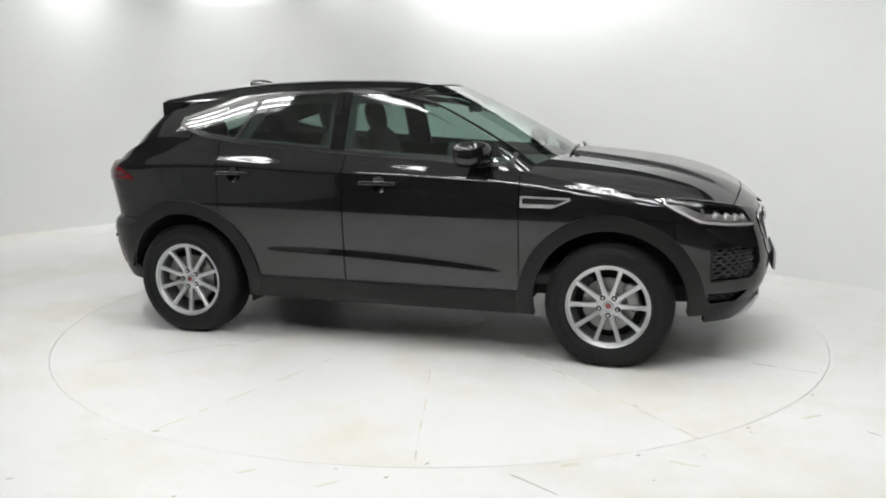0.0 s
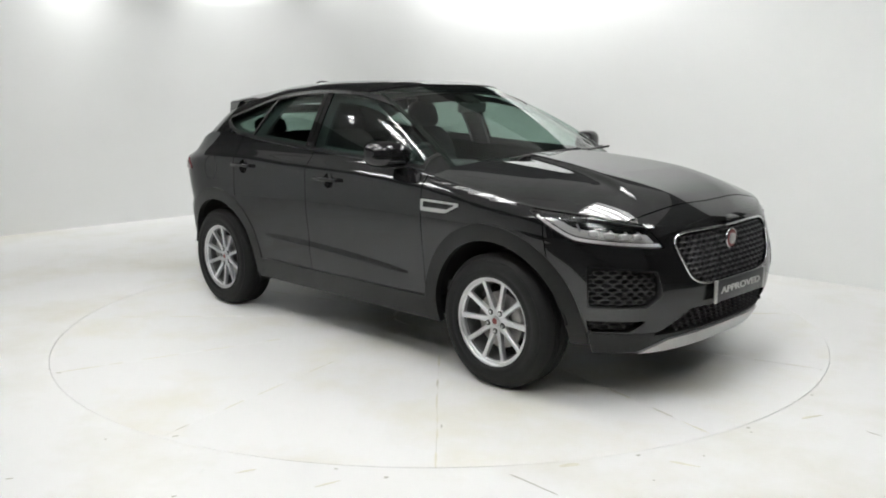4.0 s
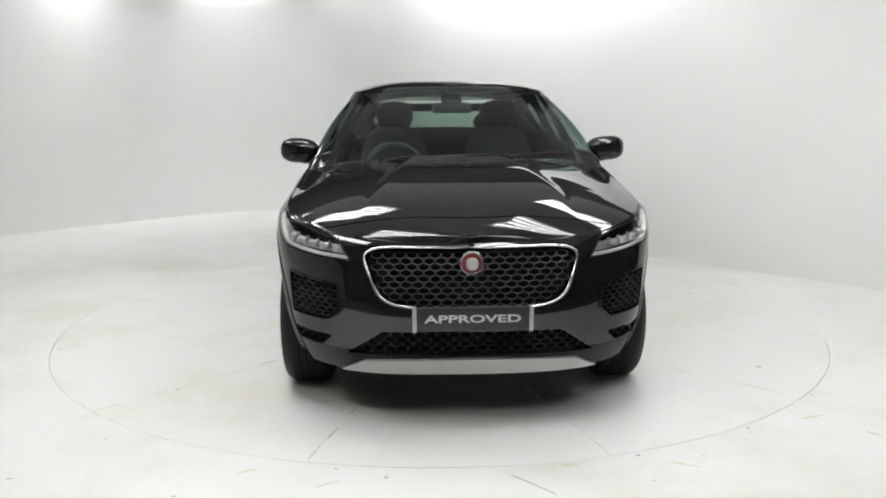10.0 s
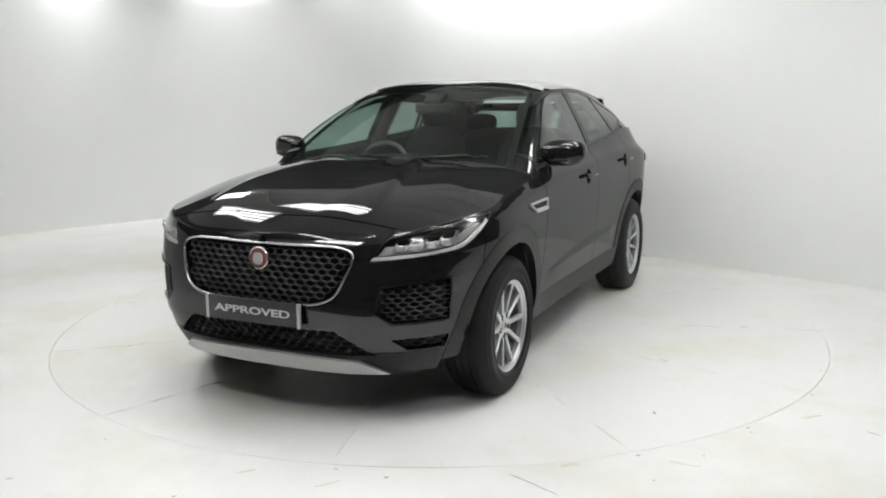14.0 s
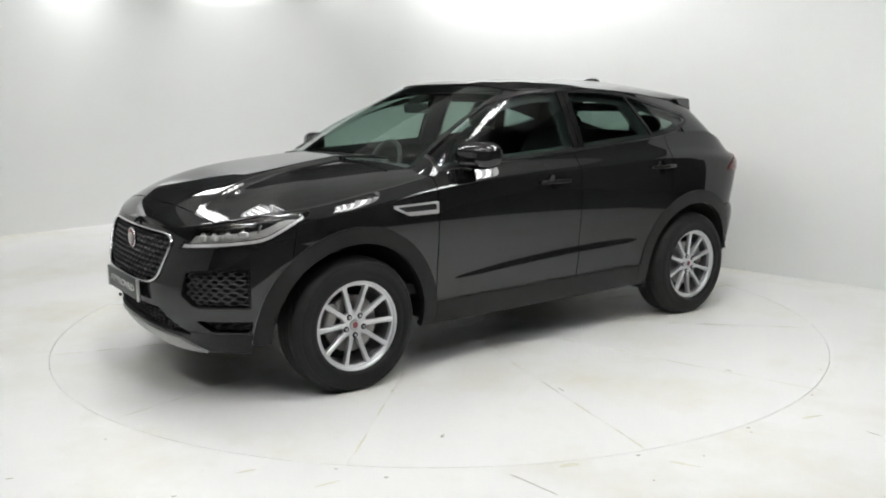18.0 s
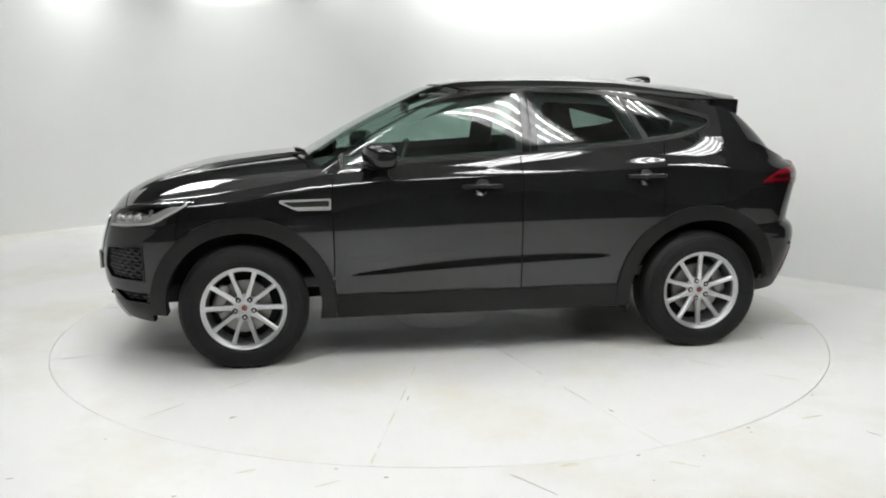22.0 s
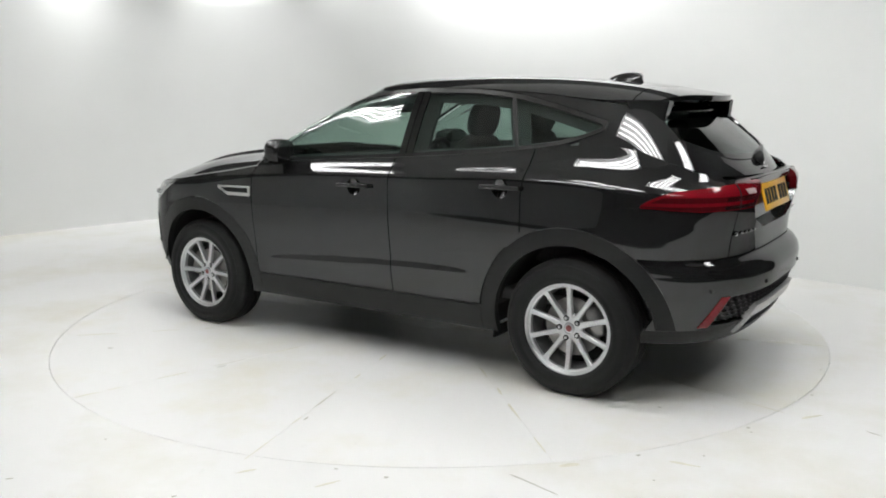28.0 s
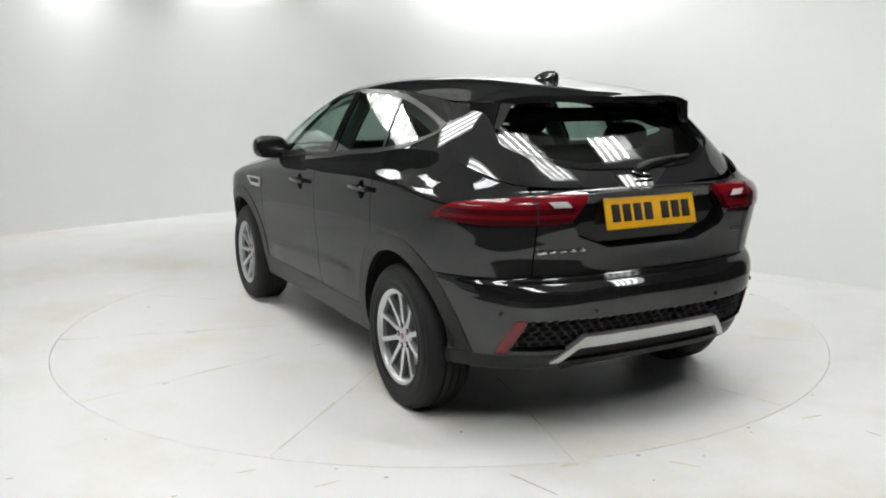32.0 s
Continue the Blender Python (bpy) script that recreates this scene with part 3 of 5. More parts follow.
# ---------------------------------------------------------------- outlines on the body
def arch_gap(r):
    return lambda P: np.minimum(np.hypot(P[:, 0] - AX, P[:, 2] - HUB_Z), np.hypot(P[:, 0] + AX, P[:, 2] - HUB_Z)) - r


def neg(c, gap=0.0):
    return lambda P: -c(P) - gap


def grow(c, d):
    return lambda P: c(P) + d


def all_of(*cs):
    return lambda P: np.min([c(P) * np.ones(len(P)) for c in cs], axis=0)


def xgt(a):
    return lambda P: P[:, 0] - a


def xlt(a):
    return lambda P: a - P[:, 0]


def zgt(a):
    return lambda P: P[:, 2] - a


def zlt(a):
    return lambda P: a - P[:, 2]


def line_yz(y0, z0, y1, z1):
    """Positive on the left of the way from (y0, z0) to (y1, z1), in |y| and z."""
    n = math.hypot(y1 - y0, z1 - z0)
    return lambda P: ((y1 - y0) * (P[:, 2] - z0) - (z1 - z0) * (np.abs(P[:, 1]) - y0)) / n


def below(P):
    return spline(BELT, P[:, 0]) - P[:, 2]


def grille_in(P):
    """Main grille mouth: a rounded trapezoid, wider at the top."""
    y, z = np.abs(P[:, 1]), P[:, 2]
    hw = 0.478 - 0.085 * np.clip((0.80 - z) / 0.22, -0.3, 1)
    zc, hh = 0.708 + 0.010 * (y / 0.45) ** 2, 0.128
    f = ((y / hw) ** 6 + (np.abs(z - zc) / hh) ** 4.6) ** (1 / 5)
    return (1 - f) * 0.16


def intake_in(P):
    y, z, x = np.abs(P[:, 1]), P[:, 2], P[:, 0]
    inner = 0.578 + 0.20 * (z - 0.56).clip(0) + 1.1 * (0.555 - z).clip(0)
    return np.min([0.702 - z - 0.12 * (0.84 - y).clip(0), z - 0.497, (y - inner) * 0.85, x - 1.875], axis=0)


def small_intake_in(P):
    y, z, x = np.abs(P[:, 1]), P[:, 2], P[:, 0]
    return np.min([0.432 - z, z - 0.372, (y - 0.635 - 0.9 * (0.425 - z).clip(0)) * 0.8, x - 1.865], axis=0)


def mouth_in(P):
    y, z = np.abs(P[:, 1]), P[:, 2]
    return np.min([0.470 - z, z - 0.346, (0.40 + (0.470 - z) * 1.38 - y) * 0.6], axis=0)


def skid_in(P):
    y, z = np.abs(P[:, 1]), P[:, 2]
    return np.min([0.335 - 0.014 * (y / 0.48) ** 2 - z, z - 0.254, (0.475 + (0.325 - z) * 1.7 - y) * 0.5], axis=0)


LAMP_LOW = [(1.55, 0.958), (1.60, 0.935), (1.70, 0.878), (1.83, 0.817), (1.92, 0.805), (2.0, 0.795), (2.1, 0.782)]


def headlamp_in(P):
    y, z, x = np.abs(P[:, 1]), P[:, 2], P[:, 0]
    return np.min([(z - spline(LAMP_LOW, x)) * 0.85, below(P) - 0.006, (y - 0.545 - 0.65 * (z - 0.787)) * 0.8, x - 1.575], axis=0)


def taillamp_in(P):
    y, z, x = np.abs(P[:, 1]), P[:, 2], P[:, 0]
    top = 1.086 - 0.036 * np.clip((x + 2.08) / 0.28, 0, 1) - 0.065 * np.clip((x + 1.83) / 0.14, 0, 1) ** 1.5
    return np.min([top - z, z - 0.966 - 0.014 * np.clip((x + 1.95) / 0.2, 0, 1), (y - 0.362 - 0.85 * (1.085 - z)) * 0.75, -1.70 - x], axis=0)


def plinth_in(P):
    y, z = np.abs(P[:, 1]), P[:, 2]
    upper = 0.358 + 0.85 * (1.085 - z)
    lower = 0.452 - 0.6 * (0.972 - z).clip(0) - 2.1 * (0.902 - z).clip(0)
    return np.min([1.083 - z, z - 0.843, (np.where(z > 0.972, upper, lower) - y) * 0.7], axis=0)


def rear_mesh_in(P):
    y, z = np.abs(P[:, 1]), P[:, 2]
    return np.min([0.552 - z, z - 0.405, (0.640 + (0.55 - z) * 0.34 - y) * 0.9], axis=0)


def rear_skid_in(P):
    y, z = np.abs(P[:, 1]), P[:, 2]
    return np.min([0.468 - z, z - 0.345, (0.385 + (0.468 - z) * 1.1 - y) * 0.6], axis=0)


def reflector_in(P):
    y, z = np.abs(P[:, 1]), P[:, 2]
    return np.min([0.552 - z, z - 0.398, y - 0.645 - (0.55 - z) * 0.34, 0.688 + (0.55 - z) * 0.34 - y], axis=0)


def rear_glass_in(P):
    y, z, x = np.abs(P[:, 1]), P[:, 2], P[:, 0]
    return np.min([z - 1.178 - 0.13 * (y / 0.64) ** 4, 1.432 - z, 0.612 - 0.16 * (z - 1.28).clip(0) - y, -1.60 - x], axis=0)


def rear_screen(y, z):
    """The rear window pane."""
    y = np.asarray(y, float)
    z = np.asarray(z, float)
    k = (z - 1.17) / 0.26
    x = -1.985 + 0.33 * k - 0.05 * k * (1 - k) + 0.11 * (np.abs(y) / 0.64) ** 2.6
    return np.stack([x, y + 0 * x, z + 0 * x], 1)


DLO_TOP = [(-1.45, 1.352), (-1.40, 1.366), (-1.28, 1.400), (-1.12, 1.443), (-0.88, 1.494), (-0.62, 1.519), (-0.29, 1.527), (-0.13, 1.524), (0.14, 1.488), (0.37, 1.418), (0.50, 1.360), (0.62, 1.294), (0.72, 1.230), (0.80, 1.168), (0.88, 1.112)]
DLO_LOW = [(-1.45, 1.352), (-1.41, 1.330), (-1.36, 1.310), (-1.22, 1.270), (-0.92, 1.232), (-0.6, 1.207), (-0.25, 1.182), (0.04, 1.164), (0.37, 1.146), (0.6, 1.132), (0.88, 1.112)]


def dlo_in(P):
    x, z = P[:, 0], P[:, 2]
    return np.min([(spline(DLO_TOP, x) - z) * 0.9, z - spline(DLO_LOW, x), x + 1.425, 0.775 - x], axis=0)


def b_split(P):
    return P[:, 0] + 0.305 + 0.03 * (P[:, 2] - 1.35)


def q_split(P):
    return P[:, 0] + 0.995 - 0.42 * (P[:, 2] - 1.24)


def rear_door_edge(P):
    """Trailing edge of the rear door: down from the window, then round the wheel arch."""
    return P[:, 0] + 1.075 + 0.12 * np.clip(P[:, 2] - 1.0, 0, 0.3)


def wing_seam(P):
    return 1.66 - P[:, 0] + 0.15 * (0.9 - P[:, 2])


def disc_gap(x0, z0, r):
    return lambda P: np.hypot(P[:, 0] - x0, P[:, 2] - z0) - r


def honeycomb(name, face, inside, yr, zr, pitch, row, material, parent, sink=0.02, both=False, label=""):
    """Moulded honeycomb screen: flattened hexagon rings set behind an opening."""
    verts, faces = [], []
    rows = int((zr[1] - zr[0]) / row) + 1
    cols = int((yr[1] - yr[0]) / pitch) + 1
    ring = [(-0.5, -0.34), (-0.5, 0.34), (0.0, 0.67), (0.5, 0.34), (0.5, -0.34), (0.0, -0.67)]
    R, C = [k.ravel() for k in np.meshgrid(np.arange(rows), np.arange(cols), indexing="ij")]
    Y0, Z0 = yr[0] + pitch * (C + 0.5 * (R % 2)), zr[0] + row * R
    ok = inside(face(Y0, Z0)) > 0.006
    Y0, Z0 = Y0[ok], Z0[ok]
    K = [(a * k, b * k, d) for k, d in ((1.0, 0.0), (0.88, 0.003), (0.80, -0.014)) for a, b in ring]
    for a, b, d in K:
        p = face(Y0 + a * pitch, Z0 + b * row)
        p[:, 0] -= np.sign(p[:, 0]) * (sink - d)
        verts.append(p)
    n = len(Y0)
    verts = np.stack(verts, 1).reshape(-1, 3).tolist()
    for c in range(n):
        for lv in (0, 6):
            for k in range(6):
                b0 = c * 18 + lv
                faces.append([b0 + k, b0 + (k + 1) % 6, b0 + 6 + (k + 1) % 6, b0 + 6 + k])
    out = []
    for sy in ((1, -1) if both else (1,)):
        me = bpy.data.meshes.new(name)
        me.from_pydata([(v[0], v[1] * sy, v[2]) for v in verts], [], faces)
        bm = bmesh.new()
        bm.from_mesh(me)
        bmesh.ops.recalc_face_normals(bm, faces=bm.faces)
        bm.to_mesh(me)
        bm.free()
        out.append(part(name, me, material, parent, label))
    return out


def text_part(name, body, size, material, parent, m, extrude=0.0015, label="", wide=1.0):
    cu = bpy.data.curves.new(name, "FONT")
    cu.body, cu.size, cu.extrude, cu.align_x, cu.align_y = body, size, extrude, "CENTER", "CENTER"
    cu.offset = size * 0.02
    ob = new(name, cu)
    bpy.context.view_layer.update()
    me = bpy.data.meshes.new_from_object(ob.evaluated_get(bpy.context.evaluated_depsgraph_get()))
    bpy.data.objects.remove(ob)
    xs = [v.co.x for v in me.vertices]
    me.transform(m @ Matrix.Diagonal((wide / (max(xs) - min(xs)), 1, 1, 1)))
    me.materials.clear()
    return part(name, me, material, parent, label)


def tube_path(pts, r, seg=8, closed=False):
    """A rod along points."""
    bm = bmesh.new()
    P = [Vector(p) for p in pts]
    n = len(P)
    rings = []
    for i, p in enumerate(P):
        a, b = (P[i - 1], P[(i + 1) % n]) if closed else (P[max(i - 1, 0)], P[min(i + 1, n - 1)])
        t = (b - a).normalized()
        s = t.cross(Vector((0, 0, 1)))
        if s.length < 1e-3:
            s = t.cross(Vector((0, 1, 0)))
        s.normalize()
        q = s.cross(t)
        rr = r[i] if isinstance(r, (list, tuple)) else r
        rings.append([bm.verts.new(p + (s * math.cos(2 * math.pi * k / seg) + q * math.sin(2 * math.pi * k / seg)) * rr) for k in range(seg)])
    for i in range(n if closed else n - 1):
        a, b = rings[i], rings[(i + 1) % n]
        for k in range(seg):
            bm.faces.new((a[k], a[(k + 1) % seg], b[(k + 1) % seg], b[k]))
    if not closed:
        bm.faces.new(rings[0][::-1])
        bm.faces.new(rings[-1])
    bmesh.ops.recalc_face_normals(bm, faces=bm.faces)
    return bm


def blob(c, s, p=2.6, seg=20, rings=12, m=None):
    """Soft rounded block (superellipsoid)."""
    bm = bmesh.new()
    f = lambda v: math.copysign(abs(v) ** (2 / p), v)
    grid = []
    for i in range(rings + 1):
        a = -math.pi / 2 + math.pi * i / rings
        grid.append([bm.verts.new((s[0] * f(math.cos(a)) * f(math.cos(2 * math.pi * k / seg)),
                                   s[1] * f(math.cos(a)) * f(math.sin(2 * math.pi * k / seg)), s[2] * f(math.sin(a)))) for k in range(seg)])
    for r0, r1 in zip(grid, grid[1:]):
        for k in range(seg):
            bm.faces.new((r0[k], r0[(k + 1) % seg], r1[(k + 1) % seg], r1[k]))
    bmesh.ops.remove_doubles(bm, verts=bm.verts, dist=1e-5)
    bmesh.ops.transform(bm, matrix=Matrix.Translation(c) @ (m or Matrix()), verts=bm.verts)
    bmesh.ops.recalc_face_normals(bm, faces=bm.faces)
    return bm


# ---------------------------------------------------------------- the car: parts
def build_car():
    car = tagged(new("car"), "glossy black compact SUV with silver ten-spoke alloy wheels", "car")
    body_panels(car)
    glasshouse(car)
    front_end(car)
    rear_end(car)
    flanks(car)
    interior(car)
    for sx in (1, -1):
        for sy in (1, -1):
            wheel(car, sx * AX, sy)
    return car


Z = (0.2, 1.28)


def body_panels(car):
    sheet("inner_shell", wall, (0.35, 2.72), 120, (0.30, 1.27), 24, [below, arch_gap(0.44), neg(headlamp_in), lambda P: -grow(taillamp_in, -0.02)(P)], DARK, car, off=-0.035, thick=0, both=True)
    far = arch_gap(0.518)
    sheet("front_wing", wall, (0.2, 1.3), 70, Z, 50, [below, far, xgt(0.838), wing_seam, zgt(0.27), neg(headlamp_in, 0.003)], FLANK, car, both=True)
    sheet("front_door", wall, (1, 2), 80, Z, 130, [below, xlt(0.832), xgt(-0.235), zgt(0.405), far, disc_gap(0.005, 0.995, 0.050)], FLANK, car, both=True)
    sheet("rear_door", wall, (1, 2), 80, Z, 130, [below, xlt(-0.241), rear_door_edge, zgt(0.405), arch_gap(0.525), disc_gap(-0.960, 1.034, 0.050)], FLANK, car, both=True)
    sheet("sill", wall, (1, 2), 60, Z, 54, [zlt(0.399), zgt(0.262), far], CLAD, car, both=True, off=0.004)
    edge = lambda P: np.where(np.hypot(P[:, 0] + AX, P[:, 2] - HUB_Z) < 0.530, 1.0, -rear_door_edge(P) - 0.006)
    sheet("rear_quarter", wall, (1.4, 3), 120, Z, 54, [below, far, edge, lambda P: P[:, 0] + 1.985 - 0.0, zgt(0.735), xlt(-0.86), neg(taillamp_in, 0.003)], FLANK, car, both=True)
    # wheel-arch trims, one at each corner
    for nm, cx, ur in (("front_arch_trim", AX, (0.3, 1.3)), ("rear_arch_trim", -AX, (1.7, 2.7))):
        ring = [lambda P, c=cx: np.hypot(P[:, 0] - c, P[:, 2] - HUB_Z) - 0.43, lambda P, c=cx: 0.516 - np.hypot(P[:, 0] - c, P[:, 2] - HUB_Z), lambda P: P[:, 2] - np.where(P[:, 0] < -AX, 0.388, np.where(P[:, 0] > AX, 0.30, 0.262))]
        sheet(nm, wall, ur, 90, (0.2, 0.9), 60, ring, CLAD, car, off=0.004, thick=0.04, both=True)
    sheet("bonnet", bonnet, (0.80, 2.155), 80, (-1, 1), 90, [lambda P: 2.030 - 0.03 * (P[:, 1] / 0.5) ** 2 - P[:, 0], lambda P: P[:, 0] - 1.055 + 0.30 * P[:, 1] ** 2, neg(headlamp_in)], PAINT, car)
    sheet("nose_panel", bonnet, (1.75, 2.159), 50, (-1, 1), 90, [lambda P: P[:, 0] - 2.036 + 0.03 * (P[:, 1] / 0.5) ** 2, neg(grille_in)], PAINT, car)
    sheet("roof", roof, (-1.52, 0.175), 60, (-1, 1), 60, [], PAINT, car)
    tip = lambda P: P[:, 0] + 1.795 - 0.10 * (P[:, 1] / 0.5) ** 2
    sheet("spoiler", roof, (-1.879, -1.526), 30, (-0.999, 0.999), 60, [tip], PAINT, car, thick=0.03)
    sheet("spoiler_underside", roof, (-1.876, -1.62), 20, (-0.99, 0.99), 40, [tip], GLOSS, car, off=-0.03, thick=0, out=1)
    for s in (1, -1):
        bm = bmesh.new()
        outer = [bm.verts.new((x, s * y, z)) for x, y, z in ((-1.49, 0.606, 1.476), (-1.70, 0.564, 1.474), (-1.672, 0.600, 1.312), (-1.540, 0.634, 1.380))]
        inner = [bm.verts.new((x, s * y, z)) for x, y, z in ((-1.49, 0.530, 1.470), (-1.70, 0.490, 1.468), (-1.665, 0.560, 1.315), (-1.535, 0.555, 1.385))]
        bm.faces.new(outer)
        bm.faces.new(inner[::-1])
        for k in range(4):
            bm.faces.new((outer[k], outer[(k + 1) % 4], inner[(k + 1) % 4], inner[k]))
        bmesh.ops.recalc_face_normals(bm, faces=bm.faces)
        bmesh.ops.bevel(bm, geom=list(bm.edges), offset=0.006, segments=2, affect="EDGES")
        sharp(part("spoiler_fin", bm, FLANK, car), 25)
    # wheel housings and underbody
    for cx in (AX, -AX):
        bm = lathe([(0.05, 0.45), (0.445, 0.45), (0.445, 0.875)], 48)
        bmesh.ops.delete(bm, geom=[f for f in bm.faces if f.calc_center_median().z < 0.03], context="FACES")
        bmesh.ops.translate(bm, vec=(cx, 0, HUB_Z), verts=bm.verts)
        pair("wheel_housing", bm, DARK, car)
    bm = bmesh.new()
    box(bm, (0, 0, 0.33), (1.7, 1.6, 0.12), bev=0.02)
    box(bm, (0, 0, 0.36), (4.0, 0.86, 0.16), bev=0.03)
    box(bm, (2.0, 0, 0.40), (0.15, 1.1, 0.24), bev=0.03)
    box(bm, (-1.9, 0, 0.42), (0.2, 1.1, 0.2), bev=0.03)
    part("underbody", bm, DARK, car)
    for sx in (1, -1):
        bm = bmesh.new()
        box(bm, (sx * AX, 0, 0.32), (0.10, 1.5, 0.08), bev=0.02)
        part("axle", bm, DARK, car)
    for sy in (1, -1):
        bm = bmesh.new()
        box(bm, (-0.895, sy * 0.80, 0.255), (0.012, 0.16, 0.06), bev=0.004)
        part("mud_flap", bm, DARK, car)


def glasshouse(car):
    sheet("windscreen", cabin, (-2.2, 2.2), 76, (0.03, 0.965), 26, [], GLASS, car, thick=0)
    # black printed border of the windscreen
    sheet("windscreen_border", cabin, (-2.2, 2.2), 90, (0.0, 0.985), 44, [lambda P: np.maximum(np.maximum(0.035 - (P[:, 2] - 1.105 + 0.03 * np.abs(P[:, 1])), P[:, 2] - 1.525), np.abs(P[:, 1]) - (0.722 - 0.36 * (P[:, 2] - 1.10)))], GLOSS, car, off=-0.004, thick=0)
    mid = lambda P: P[:, 2] - np.where(P[:, 0] < -1.334, -9.0, (spline(DLO_TOP, P[:, 0]) + spline(DLO_LOW, P[:, 0])) / 2)
    frame = neg(grow(dlo_in, 0.019))
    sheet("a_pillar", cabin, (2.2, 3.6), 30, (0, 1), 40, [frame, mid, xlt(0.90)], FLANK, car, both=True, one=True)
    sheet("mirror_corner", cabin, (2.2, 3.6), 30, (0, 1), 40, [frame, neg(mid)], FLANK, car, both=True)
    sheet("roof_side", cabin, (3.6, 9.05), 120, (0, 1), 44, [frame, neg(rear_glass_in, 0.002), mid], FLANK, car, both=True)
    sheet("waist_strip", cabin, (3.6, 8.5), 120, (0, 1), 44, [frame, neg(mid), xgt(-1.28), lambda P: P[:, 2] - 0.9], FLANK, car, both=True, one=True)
    sheet("window_surround", cabin, (2.2, 8.4), 140, (0, 1), 50, [grow(dlo_in, 0.016), neg(grow(dlo_in, -0.004))], SATIN, car, off=0.003, thick=0.02, both=True, label="satin black window surround")
    sheet("front_door_glass", cabin, (2.4, 6), 80, (0, 1), 40, [dlo_in, grow(b_split, -0.045)], SIDE, car, thick=0, both=True)
    sheet("rear_door_glass", cabin, (4, 7.5), 80, (0, 1), 40, [dlo_in, lambda P: -b_split(P) - 0.045, grow(q_split, -0.012)], PRIV, car, thick=0, both=True)
    sheet("quarter_glass", cabin, (5.5, 8.6), 60, (0, 1), 40, [dlo_in, lambda P: -q_split(P) - 0.012], PRIV, car, thick=0, both=True)
    for nm, lo, hi in (("b_pillar_trim", -0.045, -0.003), ("b_pillar_trim", 0.003, 0.045)):
        sheet(nm, cabin, (4, 6), 60, (0, 1), 30, [dlo_in, lambda P, a=lo: b_split(P) - a, lambda P, a=hi: a - b_split(P)], GLOSS, car, off=0.004, both=True)
    sheet("quarter_divider", cabin, (5.5, 8), 50, (0, 1), 30, [dlo_in, lambda P: q_split(P) + 0.012, lambda P: 0.012 - q_split(P)], SATIN, car, off=0.003, both=True)
    sheet("rear_window", rear_screen, (-0.66, 0.66), 60, (1.16, 1.44), 24, [rear_glass_in], PRIV, car, thick=0, out=-1)
    sheet("tailgate_top", cabin, (9.05, 11), 40, (0.0, 1.0), 40, [neg(rear_glass_in, 0.002)], PAINT, car, thick=0.02, both=True)
    sheet("rear_window_border", rear_screen, (-0.67, 0.67), 110, (1.15, 1.45), 60, [grow(rear_glass_in, 0.008), neg(grow(rear_glass_in, -0.018))], GLOSS, car, off=0.004, thick=0.05, out=-1)
    # cowl between bonnet and windscreen, wipers
    bm = bmesh.new()
    box(bm, (1.04, 0, 1.078), (0.20, 1.30, 0.03), bev=0.01)
    part("cowl", bm, DARK, car)
    for y0, y1, x1 in ((-0.42, 0.20, 0.99), (0.14, 0.54, 0.975)):
        bm = tube_path([(1.085, y0, 1.140), (1.06, y0 + 0.1, 1.162), (x1 + 0.01, y1, 1.172 if y1 < 0.4 else 1.178)], 0.008)
        wp = part("wiper", bm, SATIN, car)
        bm = tube_path([(1.045, y0 - 0.02, 1.152), (1.02, (y0 + y1) / 2, 1.166), (x1 - 0.005, y1 + 0.10, 1.172)], 0.006)
        part("blade", bm, DARK, wp)
    bm = tube_path([(-2.005, 0.02, 1.16), (-1.99, -0.05, 1.19), (-1.96, -0.20, 1.205), (-1.925, -0.36, 1.215)], [0.028, 0.02, 0.014, 0.008])
    part("rear_wiper", bm, SATIN, car)
    # aerial fin
    bm = blob((0, 0, 0), (0.115, 0.032, 0.055), 2.2, 24, 12)
    for v in bm.verts:
        if v.co.z > 0:
            v.co.x -= v.co.z * 0.75
            v.co.y *= 1 - 7 * v.co.z
            if v.co.x < -0.105:
                v.co.x = -0.105
    bmesh.ops.translate(bm, vec=(-1.235, 0, 1.572), verts=bm.verts)
    part("aerial_fin", bm, PAINT, car)


